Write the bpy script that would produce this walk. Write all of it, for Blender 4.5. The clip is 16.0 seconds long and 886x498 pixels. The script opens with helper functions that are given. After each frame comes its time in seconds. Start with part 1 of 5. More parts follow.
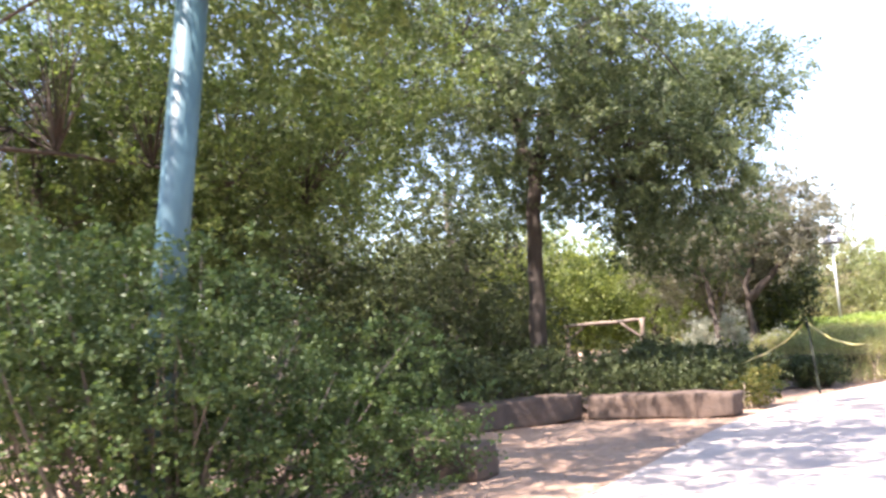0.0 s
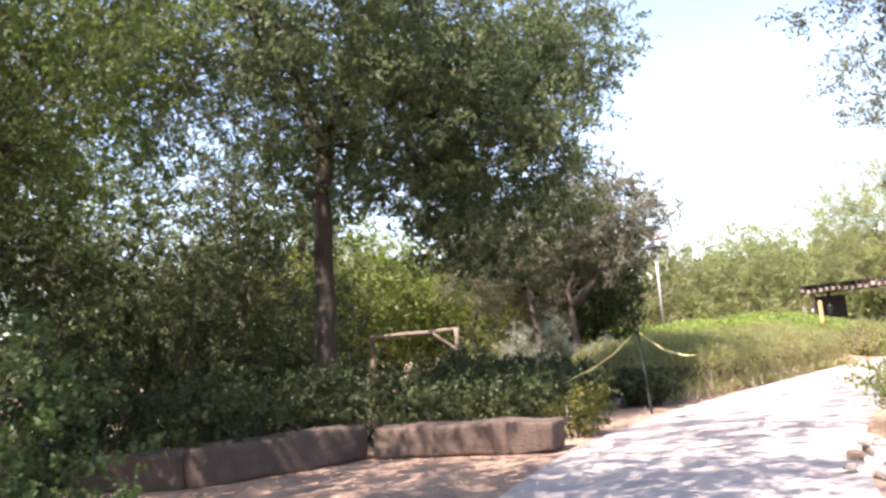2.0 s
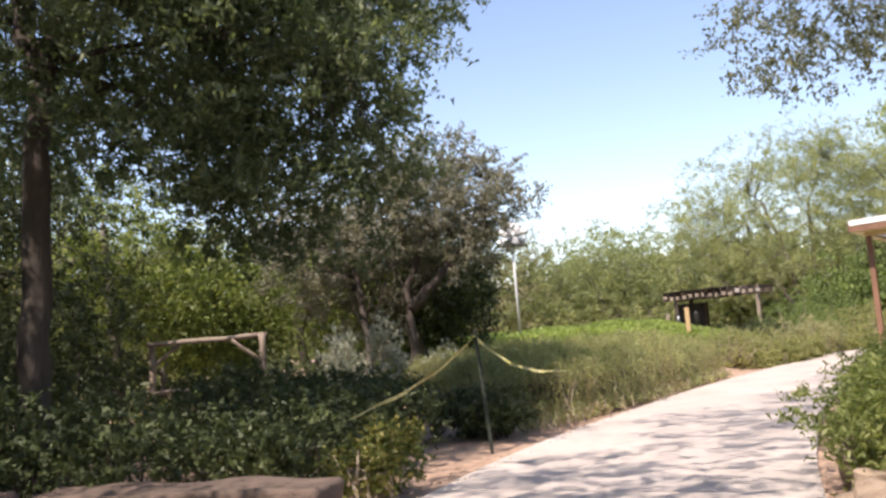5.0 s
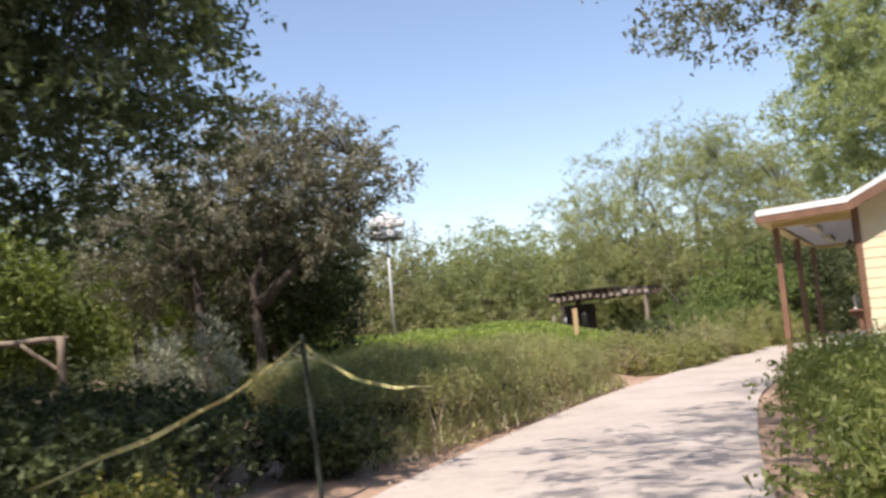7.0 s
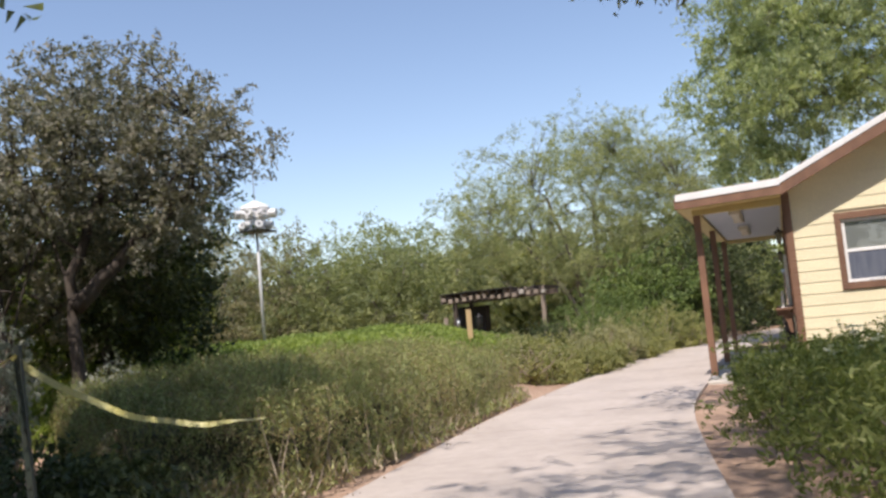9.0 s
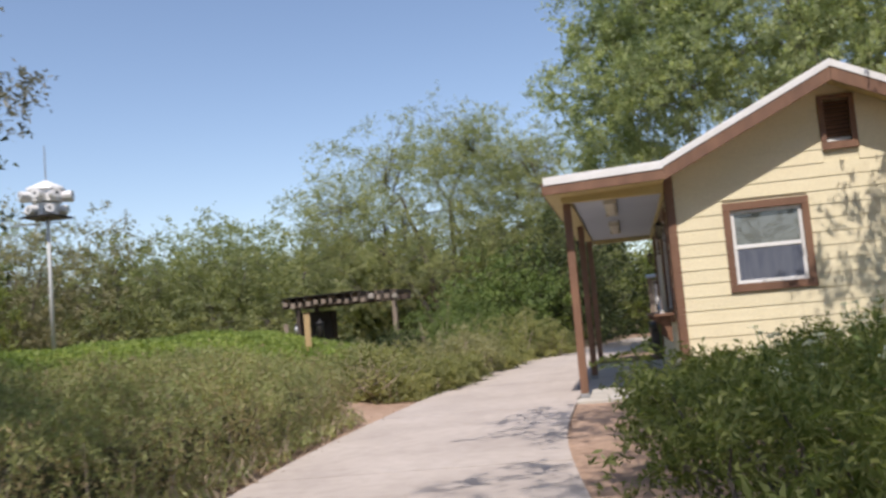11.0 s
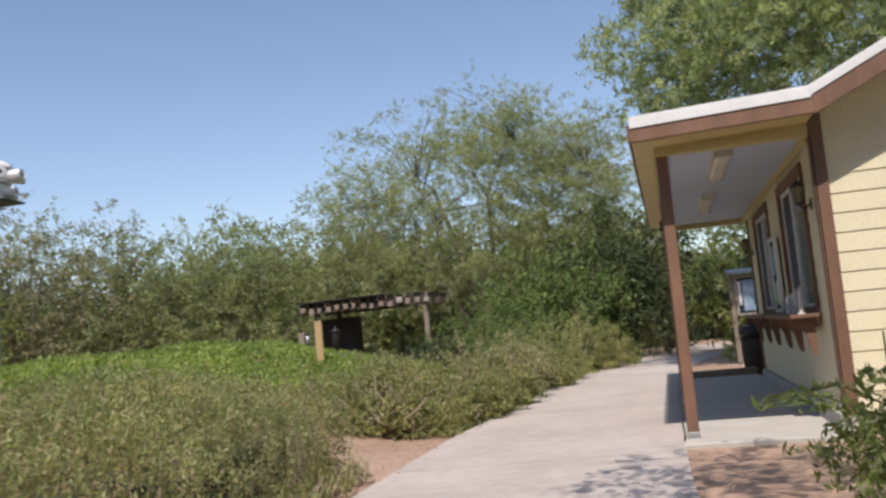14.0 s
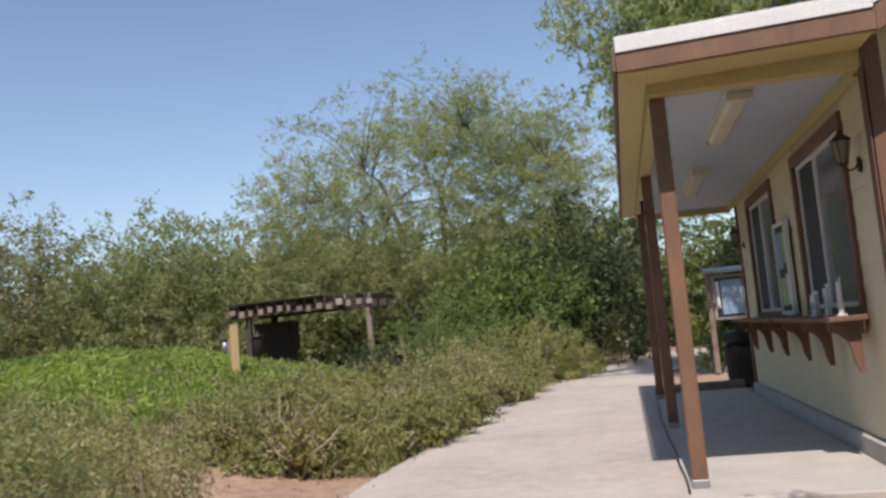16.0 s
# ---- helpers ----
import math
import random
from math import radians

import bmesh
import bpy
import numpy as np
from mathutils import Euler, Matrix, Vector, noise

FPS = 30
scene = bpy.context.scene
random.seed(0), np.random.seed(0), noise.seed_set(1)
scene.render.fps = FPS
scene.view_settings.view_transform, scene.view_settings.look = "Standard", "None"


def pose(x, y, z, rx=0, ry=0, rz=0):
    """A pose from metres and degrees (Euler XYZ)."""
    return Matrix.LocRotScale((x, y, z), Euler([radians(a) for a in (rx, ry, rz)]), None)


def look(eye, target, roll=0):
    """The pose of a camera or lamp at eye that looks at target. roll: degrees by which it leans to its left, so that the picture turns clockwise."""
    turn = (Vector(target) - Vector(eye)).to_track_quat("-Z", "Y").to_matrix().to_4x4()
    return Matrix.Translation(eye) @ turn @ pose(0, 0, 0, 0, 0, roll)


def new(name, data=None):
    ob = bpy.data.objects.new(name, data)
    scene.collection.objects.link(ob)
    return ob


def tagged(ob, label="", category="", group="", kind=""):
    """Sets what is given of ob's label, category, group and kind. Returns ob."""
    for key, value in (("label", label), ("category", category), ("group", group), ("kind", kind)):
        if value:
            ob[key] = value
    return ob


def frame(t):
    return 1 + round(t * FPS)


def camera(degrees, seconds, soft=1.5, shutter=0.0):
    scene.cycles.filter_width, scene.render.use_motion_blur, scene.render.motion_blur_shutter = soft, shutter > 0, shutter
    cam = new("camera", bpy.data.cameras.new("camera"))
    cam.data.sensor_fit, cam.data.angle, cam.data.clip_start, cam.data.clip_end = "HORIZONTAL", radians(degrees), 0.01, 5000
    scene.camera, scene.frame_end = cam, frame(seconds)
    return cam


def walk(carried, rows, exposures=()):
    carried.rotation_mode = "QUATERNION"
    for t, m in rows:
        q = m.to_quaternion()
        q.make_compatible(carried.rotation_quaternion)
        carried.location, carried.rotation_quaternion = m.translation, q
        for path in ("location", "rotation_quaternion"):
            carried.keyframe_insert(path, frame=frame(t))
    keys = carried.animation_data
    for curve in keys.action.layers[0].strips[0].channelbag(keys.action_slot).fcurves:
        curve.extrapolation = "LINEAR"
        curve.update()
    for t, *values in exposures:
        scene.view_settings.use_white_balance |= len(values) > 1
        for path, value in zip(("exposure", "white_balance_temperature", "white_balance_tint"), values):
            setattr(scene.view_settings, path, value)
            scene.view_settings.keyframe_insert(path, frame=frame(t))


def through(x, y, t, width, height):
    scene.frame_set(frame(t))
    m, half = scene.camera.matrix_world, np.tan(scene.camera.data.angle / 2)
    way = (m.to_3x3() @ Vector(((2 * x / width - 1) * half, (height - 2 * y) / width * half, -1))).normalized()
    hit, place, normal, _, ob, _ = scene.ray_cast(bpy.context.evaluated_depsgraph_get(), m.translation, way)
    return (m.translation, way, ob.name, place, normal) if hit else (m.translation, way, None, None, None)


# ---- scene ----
cam = camera(52.5, 16.0, soft=2.7, shutter=0.3)
# seconds, eye x y z, yaw, pitch, lean
ROWS = [
    (0.0, 6.416, 2.442, 1.168, 53.56, 6.39, -4.22),
    (0.5, 5.935, 3.096, 1.176, 49.50, 6.34, -4.62),
    (1.0, 5.466, 3.743, 1.169, 44.91, 6.24, -4.80),
    (1.5, 5.007, 4.398, 1.189, 43.35, 6.16, -4.88),
    (2.0, 4.592, 5.020, 1.184, 42.86, 6.24, -5.05),
    (2.5, 4.235, 5.663, 1.180, 41.25, 6.23, -5.27),
    (3.0, 3.941, 6.281, 1.170, 40.21, 6.27, -5.46),
    (3.5, 3.700, 6.868, 1.165, 35.35, 5.97, -5.34),
    (3.7, 3.584, 7.098, 1.162, 34.44, 6.09, -4.93),
    (5.8, 2.322, 9.440, 1.152, 34.36, 5.90, -4.69),
    (6.0, 2.227, 9.678, 1.151, 34.14, 5.98, -5.10),
    (6.5, 1.994, 10.300, 1.136, 32.82, 5.91, -5.03),
    (7.0, 1.710, 11.019, 1.148, 27.18, 5.55, -4.79),
    (7.5, 1.457, 11.692, 1.150, 23.59, 5.35, -4.83),
    (8.0, 1.226, 12.304, 1.161, 22.81, 5.36, -4.90),
    (8.2, 1.142, 12.541, 1.159, 21.96, 5.29, -5.00),
    (10.3, 0.437, 15.099, 1.119, 19.54, 5.21, -5.29),
    (10.5, 0.409, 15.372, 1.112, 18.78, 5.27, -5.22),
    (11.0, 0.379, 16.082, 1.107, 11.40, 4.89, -4.92),
    (11.5, 0.241, 16.810, 1.132, 9.51, 4.85, -5.13),
    (12.0, 0.093, 17.423, 1.137, 9.63, 4.92, -5.08),
    (12.5, -0.092, 17.956, 1.141, 10.81, 5.09, -5.17),
    (13.0, -0.274, 18.462, 1.135, 14.76, 5.49, -5.30),
    (13.5, -0.324, 19.022, 1.129, 15.02, 5.57, -5.39),
    (14.0, -0.403, 19.618, 1.127, 13.69, 5.54, -5.33),
    (14.5, -0.492, 20.226, 1.127, 12.01, 5.50, -5.31),
    (15.0, -0.562, 20.808, 1.126, 11.80, 5.57, -5.28),
    (15.5, -0.654, 21.384, 1.121, 11.80, 5.63, -5.26),
    (16.0, -0.679, 21.994, 1.125, 10.97, 5.61, -5.21),
]
# the clip's camera starts bright under the trees and settles in the open
EXPOSURES = [(0.0, 2.45, 6850, 24), (1.5, 2.1, 6880, 25), (3.5, 1.5, 7050, 24), (6.0, 0.96, 7000, 18), (8.0, 0.74, 6850, 17), (10.5, 0.42, 6650, 16), (13.0, 0.33, 6600, 16), (16.0, 0.30, 6600, 16)]
walk(cam, [(t, pose(x, y, z, 0, 0, yaw) @ pose(0, 0, 0, 90 + pitch) @ pose(0, 0, 0, 0, 0, lean)) for t, x, y, z, yaw, pitch, lean in ROWS],
     EXPOSURES)
scene.view_settings.exposure = 0.0

# ---- light ----
SUN_ELEV, SUN_TAN = radians(56.0), 1.5
world = bpy.data.worlds.new("sky")
scene.world = world
world.use_nodes = True
wn = world.node_tree.nodes
wl = world.node_tree.links
sky = wn.new("ShaderNodeTexSky")
sky.sky_type = "NISHITA"
sky.sun_disc = False
sky.sun_elevation = SUN_ELEV
sky.sun_rotation = radians(180)
sky.air_density, sky.dust_density, sky.ozone_density = 1.0, 0.5, 1.2
wl.new(sky.outputs[0], wn["Background"].inputs[0])
wn["Background"].inputs[1].default_value = 0.12
sun = new("sun", bpy.data.lights.new("sun", "SUN"))
sun.data.energy, sun.data.angle, sun.data.color = 4.2, radians(0.53), (1.0, 0.95, 0.87)
sun.matrix_world = look((0, -10, 15), (0, 0, 0))


# ---- materials ----
def material(name, build):
    m = bpy.data.materials.new(name)
    m.use_nodes = True
    nt = m.node_tree
    b = nt.nodes["Principled BSDF"]
    build(nt, b)
    return m


def node(nt, kind, **values):
    n = nt.nodes.new(kind)
    for key, value in values.items():
        n.inputs[key].default_value = value
    return n


def ramp(nt, fac, stops):
    r = nt.nodes.new("ShaderNodeValToRGB")
    while len(r.color_ramp.elements) < len(stops):
        r.color_ramp.elements.new(0.5)
    for e, (p, c) in zip(r.color_ramp.elements, stops):
        e.position, e.color = p, (*c, 1)
    nt.links.new(fac, r.inputs[0])
    return r.outputs[0]


def mix(nt, kind, fac, a, b):
    n = nt.nodes.new("ShaderNodeMix")
    n.data_type, n.blend_type = "RGBA", kind
    for socket, v in ((n.inputs[0], fac), (n.inputs[6], a), (n.inputs[7], b)):
        if isinstance(v, (int, float)):
            socket.default_value = v
        elif isinstance(v, tuple):
            socket.default_value = (*v, 1)
        else:
            nt.links.new(v, socket)
    return n.outputs[2]


def bump(nt, b, height, strength, distance):
    n = node(nt, "ShaderNodeBump", Strength=strength, Distance=distance)
    nt.links.new(height, n.inputs["Height"])
    nt.links.new(n.outputs[0], b.inputs["Normal"])


def weathered(name, base, dirt, rough=0.7, scale=6.0, grain=90.0, relief=0.004, amount=0.5, metal=0.0, stretch=(1, 1, 1), piece=0.12):
    """Paint, stone or wood: a base colour with stains at two scales, a little difference from piece to piece, and fine relief."""
    def build(nt, b):
        tc = nt.nodes.new("ShaderNodeTexCoord")
        mp = node(nt, "ShaderNodeMapping", Scale=stretch)
        nt.links.new(tc.outputs["Object"], mp.inputs[0])
        big = node(nt, "ShaderNodeTexNoise", Scale=scale, Detail=5.0, Roughness=0.6)
        fine = node(nt, "ShaderNodeTexNoise", Scale=grain, Detail=3.0)
        for n in (big, fine):
            nt.links.new(mp.outputs[0], n.inputs["Vector"])
        col = ramp(nt, big.outputs[0], [(0.35, base), (0.72, tuple(x * (1 - amount) + y * amount for x, y in zip(base, dirt)))])
        col = mix(nt, "MULTIPLY", 0.5, col, ramp(nt, fine.outputs[0], [(0.3, (0.75,) * 3), (0.7, (1.0,) * 3)]))
        info = nt.nodes.new("ShaderNodeObjectInfo")
        col = mix(nt, "MULTIPLY", 1.0, col, ramp(nt, info.outputs["Random"], [(0.0, (1 - piece,) * 3), (1.0, (1.0,) * 3)]))
        nt.links.new(col, b.inputs["Base Color"])
        b.inputs["Roughness"].default_value, b.inputs["Metallic"].default_value = rough, metal
        bump(nt, b, fine.outputs[0], 0.6, relief)
    return material(name, build)


def leafy(name, dark, mid, light, through=0.35, strand=0.0):
    """Leaves: each its own green, thin enough to let the sun shine through; strand: how far the colour runs in upright streaks."""
    def build(nt, b):
        geo = nt.nodes.new("ShaderNodeNewGeometry")
        col = ramp(nt, geo.outputs["Random Per Island"], [(0.0, dark), (0.5, mid), (1.0, light)])
        tc = nt.nodes.new("ShaderNodeTexCoord")
        patch = node(nt, "ShaderNodeTexNoise", Scale=0.9, Detail=3.0)
        nt.links.new(tc.outputs["Object"], patch.inputs["Vector"])
        col = mix(nt, "MULTIPLY", 1.0, col, ramp(nt, patch.outputs[0], [(0.35, (0.78, 0.81, 0.8)), (0.65, (1.2, 1.15, 1.03))]))
        if strand:
            run = node(nt, "ShaderNodeMapping", Scale=(11, 11, 1.6))
            nt.links.new(tc.outputs["Object"], run.inputs[0])
            streak = node(nt, "ShaderNodeTexNoise", Scale=1.0, Detail=3.0)
            nt.links.new(run.outputs[0], streak.inputs["Vector"])
            col = mix(nt, "MULTIPLY", strand, col, ramp(nt, streak.outputs[0], [(0.36, (0.5, 0.48, 0.45)), (0.62, (1.15, 1.12, 1.05))]))
        nt.links.new(col, b.inputs["Base Color"])
        b.inputs["Roughness"].default_value = 0.55
        b.inputs["Specular IOR Level"].default_value = 0.35
        t = nt.nodes.new("ShaderNodeBsdfTranslucent")
        nt.links.new(mix(nt, "MULTIPLY", 1.0, col, (1.25, 1.3, 0.7)), t.inputs[0])
        s = nt.nodes.new("ShaderNodeMixShader")
        s.inputs[0].default_value = through
        nt.links.new(b.outputs[0], s.inputs[1])
        nt.links.new(t.outputs[0], s.inputs[2])
        nt.links.new(s.outputs[0], nt.nodes["Material Output"].inputs[0])
    return material(name, build)


def concrete_path():
    def build(nt, b):
        tc = nt.nodes.new("ShaderNodeTexCoord")
        big = node(nt, "ShaderNodeTexNoise", Scale=0.8, Detail=6.0, Roughness=0.65)
        mid = node(nt, "ShaderNodeTexNoise", Scale=7.0, Detail=4.0)
        fine = node(nt, "ShaderNodeTexNoise", Scale=160.0, Detail=2.0)
        for n in (big, mid, fine):
            nt.links.new(tc.outputs["Object"], n.inputs["Vector"])
        col = ramp(nt, big.outputs[0], [(0.3, (0.40, 0.35, 0.315)), (0.55, (0.47, 0.415, 0.375)), (0.75, (0.52, 0.465, 0.425))])
        col = mix(nt, "MULTIPLY", 0.7, col, ramp(nt, mid.outputs[0], [(0.3, (0.82, 0.8, 0.78)), (0.65, (1.0, 1.0, 1.0))]))
        col = mix(nt, "MULTIPLY", 0.5, col, ramp(nt, fine.outputs[0], [(0.35, (0.7, 0.7, 0.7)), (0.6, (1.0, 1.0, 1.0))]))
        nt.links.new(col, b.inputs["Base Color"])
        b.inputs["Roughness"].default_value = 0.9
        bump(nt, b, fine.outputs[0], 0.5, 0.003)
    return material("concrete", build)


def soil():
    """Pinkish decomposed-granite soil with leaf litter and patches of green further off."""
    def build(nt, b):
        tc = nt.nodes.new("ShaderNodeTexCoord")
        big = node(nt, "ShaderNodeTexNoise", Scale=0.5, Detail=6.0, Roughness=0.7)
        mid = node(nt, "ShaderNodeTexNoise", Scale=9.0, Detail=5.0, Roughness=0.7)
        fine = node(nt, "ShaderNodeTexVoronoi", Scale=70.0)
        for n in (big, mid, fine):
            nt.links.new(tc.outputs["Object"], n.inputs["Vector"])
        col = ramp(nt, big.outputs[0], [(0.35, (0.36, 0.245, 0.175)), (0.6, (0.45, 0.315, 0.23))])
        col = mix(nt, "MULTIPLY", 0.8, col, ramp(nt, mid.outputs[0], [(0.35, (0.62, 0.58, 0.55)), (0.6, (1.0, 1.0, 1.0))]))
        col = mix(nt, "MULTIPLY", 0.6, col, ramp(nt, fine.outputs["Color"], [(0.1, (0.6, 0.57, 0.55)), (0.8, (1.0, 1.0, 1.0))]))
        nt.links.new(col, b.inputs["Base Color"])
        b.inputs["Roughness"].default_value = 0.95
        bump(nt, b, mid.outputs[0], 0.7, 0.02)
    return material("soil", build)


def glass_pane(name, tint, rough=0.02):
    def build(nt, b):
        b.inputs["Base Color"].default_value = (*tint, 1)
        b.inputs["Roughness"].default_value = rough
        b.inputs["Specular IOR Level"].default_value = 1.0
        tc = nt.nodes.new("ShaderNodeTexCoord")
        wave = node(nt, "ShaderNodeTexNoise", Scale=1.5)
        nt.links.new(tc.outputs["Object"], wave.inputs["Vector"])
        bump(nt, b, wave.outputs[0], 0.08, 0.02)
    return material(name, build)


CONCRETE, SOIL = concrete_path(), soil()
SLAB = weathered("slab_concrete", (0.50, 0.47, 0.42), (0.36, 0.33, 0.29), 0.9, 2.5, 140, 0.003)
CREAM = weathered("cream_paint", (0.74, 0.665, 0.455), (0.68, 0.605, 0.41), 0.6, 3.0, 60, 0.001, 0.6, piece=0.05)
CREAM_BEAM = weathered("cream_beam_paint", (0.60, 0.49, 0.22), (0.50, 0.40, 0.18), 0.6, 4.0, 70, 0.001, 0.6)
BROWN = weathered("brown_paint", (0.225, 0.118, 0.07), (0.125, 0.064, 0.04), 0.6, 3.5, 80, 0.003, 0.95, stretch=(1, 1, 0.3))
WHITE_METAL = weathered("white_metal", (0.78, 0.78, 0.77), (0.55, 0.54, 0.52), 0.4, 2.0, 40, 0.0008, 0.4)
WHITE = weathered("white_vinyl", (0.80, 0.80, 0.79), (0.68, 0.67, 0.64), 0.4, 3.0, 60, 0.0005, 0.4)
CEIL = weathered("porch_ceiling_paint", (0.50, 0.55, 0.64), (0.44, 0.48, 0.56), 0.7, 1.5, 50, 0.001, 0.5)
PLASTIC = weathered("lamp_diffuser", (0.66, 0.62, 0.50), (0.52, 0.46, 0.34), 0.45, 3.0, 30, 0.0005, 0.6)
DARK_GLASS = glass_pane("window_glass", (0.035, 0.042, 0.055))
BLIND_GLASS = glass_pane("blind_behind_glass", (0.12, 0.135, 0.175), 0.08)
# pale base colour stands in for the bright reflection and a blind behind
PALE_GLASS = glass_pane("sash_glass", (0.15, 0.165, 0.16))
# near-black that holds the shade under the pergola
HUT_DARK = weathered("hut_shade_boards", (0.016, 0.013, 0.011), (0.03, 0.024, 0.02), 0.9, 5.0, 50, 0.003, 0.6)
SCREEN = weathered("insect_screen", (0.05, 0.055, 0.065), (0.075, 0.08, 0.09), 0.8, 2.0, 400, 0.0005, 0.5)
CURTAIN = weathered("window_blind", (0.085, 0.10, 0.14), (0.15, 0.165, 0.20), 0.7, 6.0, 40, 0.001, 0.8, stretch=(3, 3, 0.4))
BLACK_METAL = weathered("black_metal", (0.022, 0.02, 0.019), (0.05, 0.04, 0.035), 0.5, 9.0, 90, 0.0005, 0.5, 0.3)
LAMP_GLASS = glass_pane("lantern_glass", (0.22, 0.20, 0.15), 0.15)
BLACK_PLASTIC = weathered("black_plastic", (0.012, 0.012, 0.013), (0.03, 0.03, 0.03), 0.3, 5.0, 30, 0.004, 0.5)
GREY_METAL = weathered("galvanised_metal", (0.42, 0.43, 0.44), (0.30, 0.30, 0.30), 0.45, 8.0, 60, 0.0005, 0.5, 0.6)
POLE_WHITE = weathered("pole_paint", (0.62, 0.63, 0.63), (0.46, 0.46, 0.45), 0.5, 5.0, 60, 0.0005, 0.5)
TEAL = weathered("teal_paint", (0.062, 0.14, 0.165), (0.045, 0.10, 0.12), 0.5, 4.0, 60, 0.001, 0.5, stretch=(1, 1, 0.3))
GREEN_STEEL = weathered("dark_green_steel", (0.02, 0.035, 0.028), (0.05, 0.04, 0.03), 0.6, 9.0, 80, 0.0008, 0.5)
TAPE = weathered("faded_yellow_tape", (0.62, 0.58, 0.22), (0.68, 0.66, 0.44), 0.5, 8.0, 40, 0.0005, 0.7)
SANDSTONE = weathered("brown_sandstone", (0.15, 0.105, 0.08), (0.07, 0.052, 0.042), 0.9, 4.0, 45, 0.02, 0.8, piece=0.2)
LIMESTONE = weathered("pale_limestone", (0.42, 0.32, 0.225), (0.17, 0.115, 0.075), 0.95, 4.5, 60, 0.04, 1.0, piece=0.3)
OLD_WOOD = weathered("weathered_wood", (0.30, 0.24, 0.185), (0.17, 0.13, 0.10), 0.85, 6.0, 60, 0.004, 0.8, stretch=(1, 1, 0.2))
GREY_BOARD = weathered("sun_bleached_board", (0.40, 0.36, 0.31), (0.24, 0.21, 0.18), 0.85, 6.0, 60, 0.003, 0.7)
NEW_WOOD = weathered("treated_pine_post", (0.48, 0.34, 0.17), (0.36, 0.25, 0.13), 0.8, 5.0, 60, 0.003, 0.6, stretch=(1, 1, 0.2))
DARK_WOOD = weathered("dark_stained_wood", (0.075, 0.055, 0.042), (0.04, 0.03, 0.024), 0.85, 5.0, 60, 0.004, 0.7)
BARK = weathered("dark_bark", (0.085, 0.068, 0.055), (0.04, 0.032, 0.027), 0.95, 9.0, 40, 0.03, 0.8, stretch=(1, 1, 0.25))
GREY_BARK = weathered("grey_bark", (0.17, 0.15, 0.125), (0.09, 0.078, 0.065), 0.95, 8.0, 40, 0.02, 0.8, stretch=(1, 1, 0.3))
TWIG = weathered("dry_twig", (0.42, 0.345, 0.25), (0.26, 0.205, 0.15), 0.9, 8.0, 50, 0.002, 0.7)
PAPER_BLUE = weathered("faded_blue_paper", (0.22, 0.34, 0.47), (0.40, 0.50, 0.58), 0.7, 8.0, 30, 0.0003, 0.8)
PAPER_GREEN = weathered("green_paper", (0.30, 0.44, 0.20), (0.55, 0.60, 0.42), 0.7, 9.0, 30, 0.0003, 0.8)
PAPER_WHITE = weathered("white_paper", (0.74, 0.73, 0.70), (0.62, 0.60, 0.55), 0.7, 6.0, 40, 0.0003, 0.5)
RED_PRINT = weathered("red_print", (0.45, 0.06, 0.05), (0.35, 0.05, 0.05), 0.6, 6.0, 40, 0.0002, 0.5)
LEAF_OAK = leafy("live_oak_leaves", (0.06, 0.085, 0.05), (0.105, 0.142, 0.08), (0.18, 0.22, 0.125), 0.45)
LEAF_GREY = leafy("grey_ash_leaves", (0.11, 0.115, 0.092), (0.19, 0.19, 0.157), (0.31, 0.295, 0.255), 0.35)
# brighter copy of the wood's green, sunlight put into the colour
LEAF_LIT = leafy("sunlit_bright_leaves", (0.08, 0.112, 0.03), (0.16, 0.205, 0.058), (0.285, 0.325, 0.11), 0.45)
LEAF_MESQ = leafy("mesquite_leaves", (0.17, 0.20, 0.115), (0.29, 0.325, 0.175), (0.47, 0.48, 0.275), 0.5)
LEAF_TALL = leafy("feathery_tree_leaves", (0.19, 0.232, 0.13), (0.305, 0.355, 0.205), (0.44, 0.485, 0.29), 0.55)
LEAF_FAR = leafy("distant_thicket_leaves", (0.15, 0.178, 0.095), (0.245, 0.28, 0.142), (0.365, 0.39, 0.215), 0.5)
LEAF_DRY = leafy("dry_brush_leaves", (0.15, 0.148, 0.088), (0.235, 0.228, 0.14), (0.34, 0.325, 0.215), 0.35)
LEAF_BUSH = leafy("broad_shrub_leaves", (0.076, 0.116, 0.036), (0.14, 0.2, 0.066), (0.25, 0.325, 0.12), 0.4)
LEAF_HEDGE = leafy("fine_hedge_leaves", (0.22, 0.26, 0.125), (0.34, 0.385, 0.195), (0.465, 0.49, 0.285), 0.5, 0.8)
LEAF_GRASS = leafy("grass_blades", (0.14, 0.20, 0.052), (0.23, 0.31, 0.085), (0.345, 0.42, 0.145), 0.5)
LEAF_SAGE = leafy("silver_sage_leaves", (0.22, 0.24, 0.20), (0.32, 0.34, 0.29), (0.44, 0.45, 0.40), 0.25)
# darker copy of the wood's green, shade put into the colour
LEAF_SHADE = leafy("shade_dark_leaves", (0.034, 0.048, 0.02), (0.057, 0.078, 0.031), (0.1, 0.125, 0.052), 0.22)
LEAF_HANG = leafy("hanging_oak_leaves", (0.056, 0.088, 0.035), (0.106, 0.156, 0.056), (0.188, 0.237, 0.1), 0.4)
LEAF_PALE = leafy("pale_shrub_leaves", (0.19, 0.202, 0.09), (0.29, 0.3, 0.142), (0.40, 0.395, 0.215), 0.52)
LEAF_SILVER = leafy("greyish_brush_leaves", (0.21, 0.215, 0.12), (0.315, 0.312, 0.185), (0.42, 0.405, 0.265), 0.5)
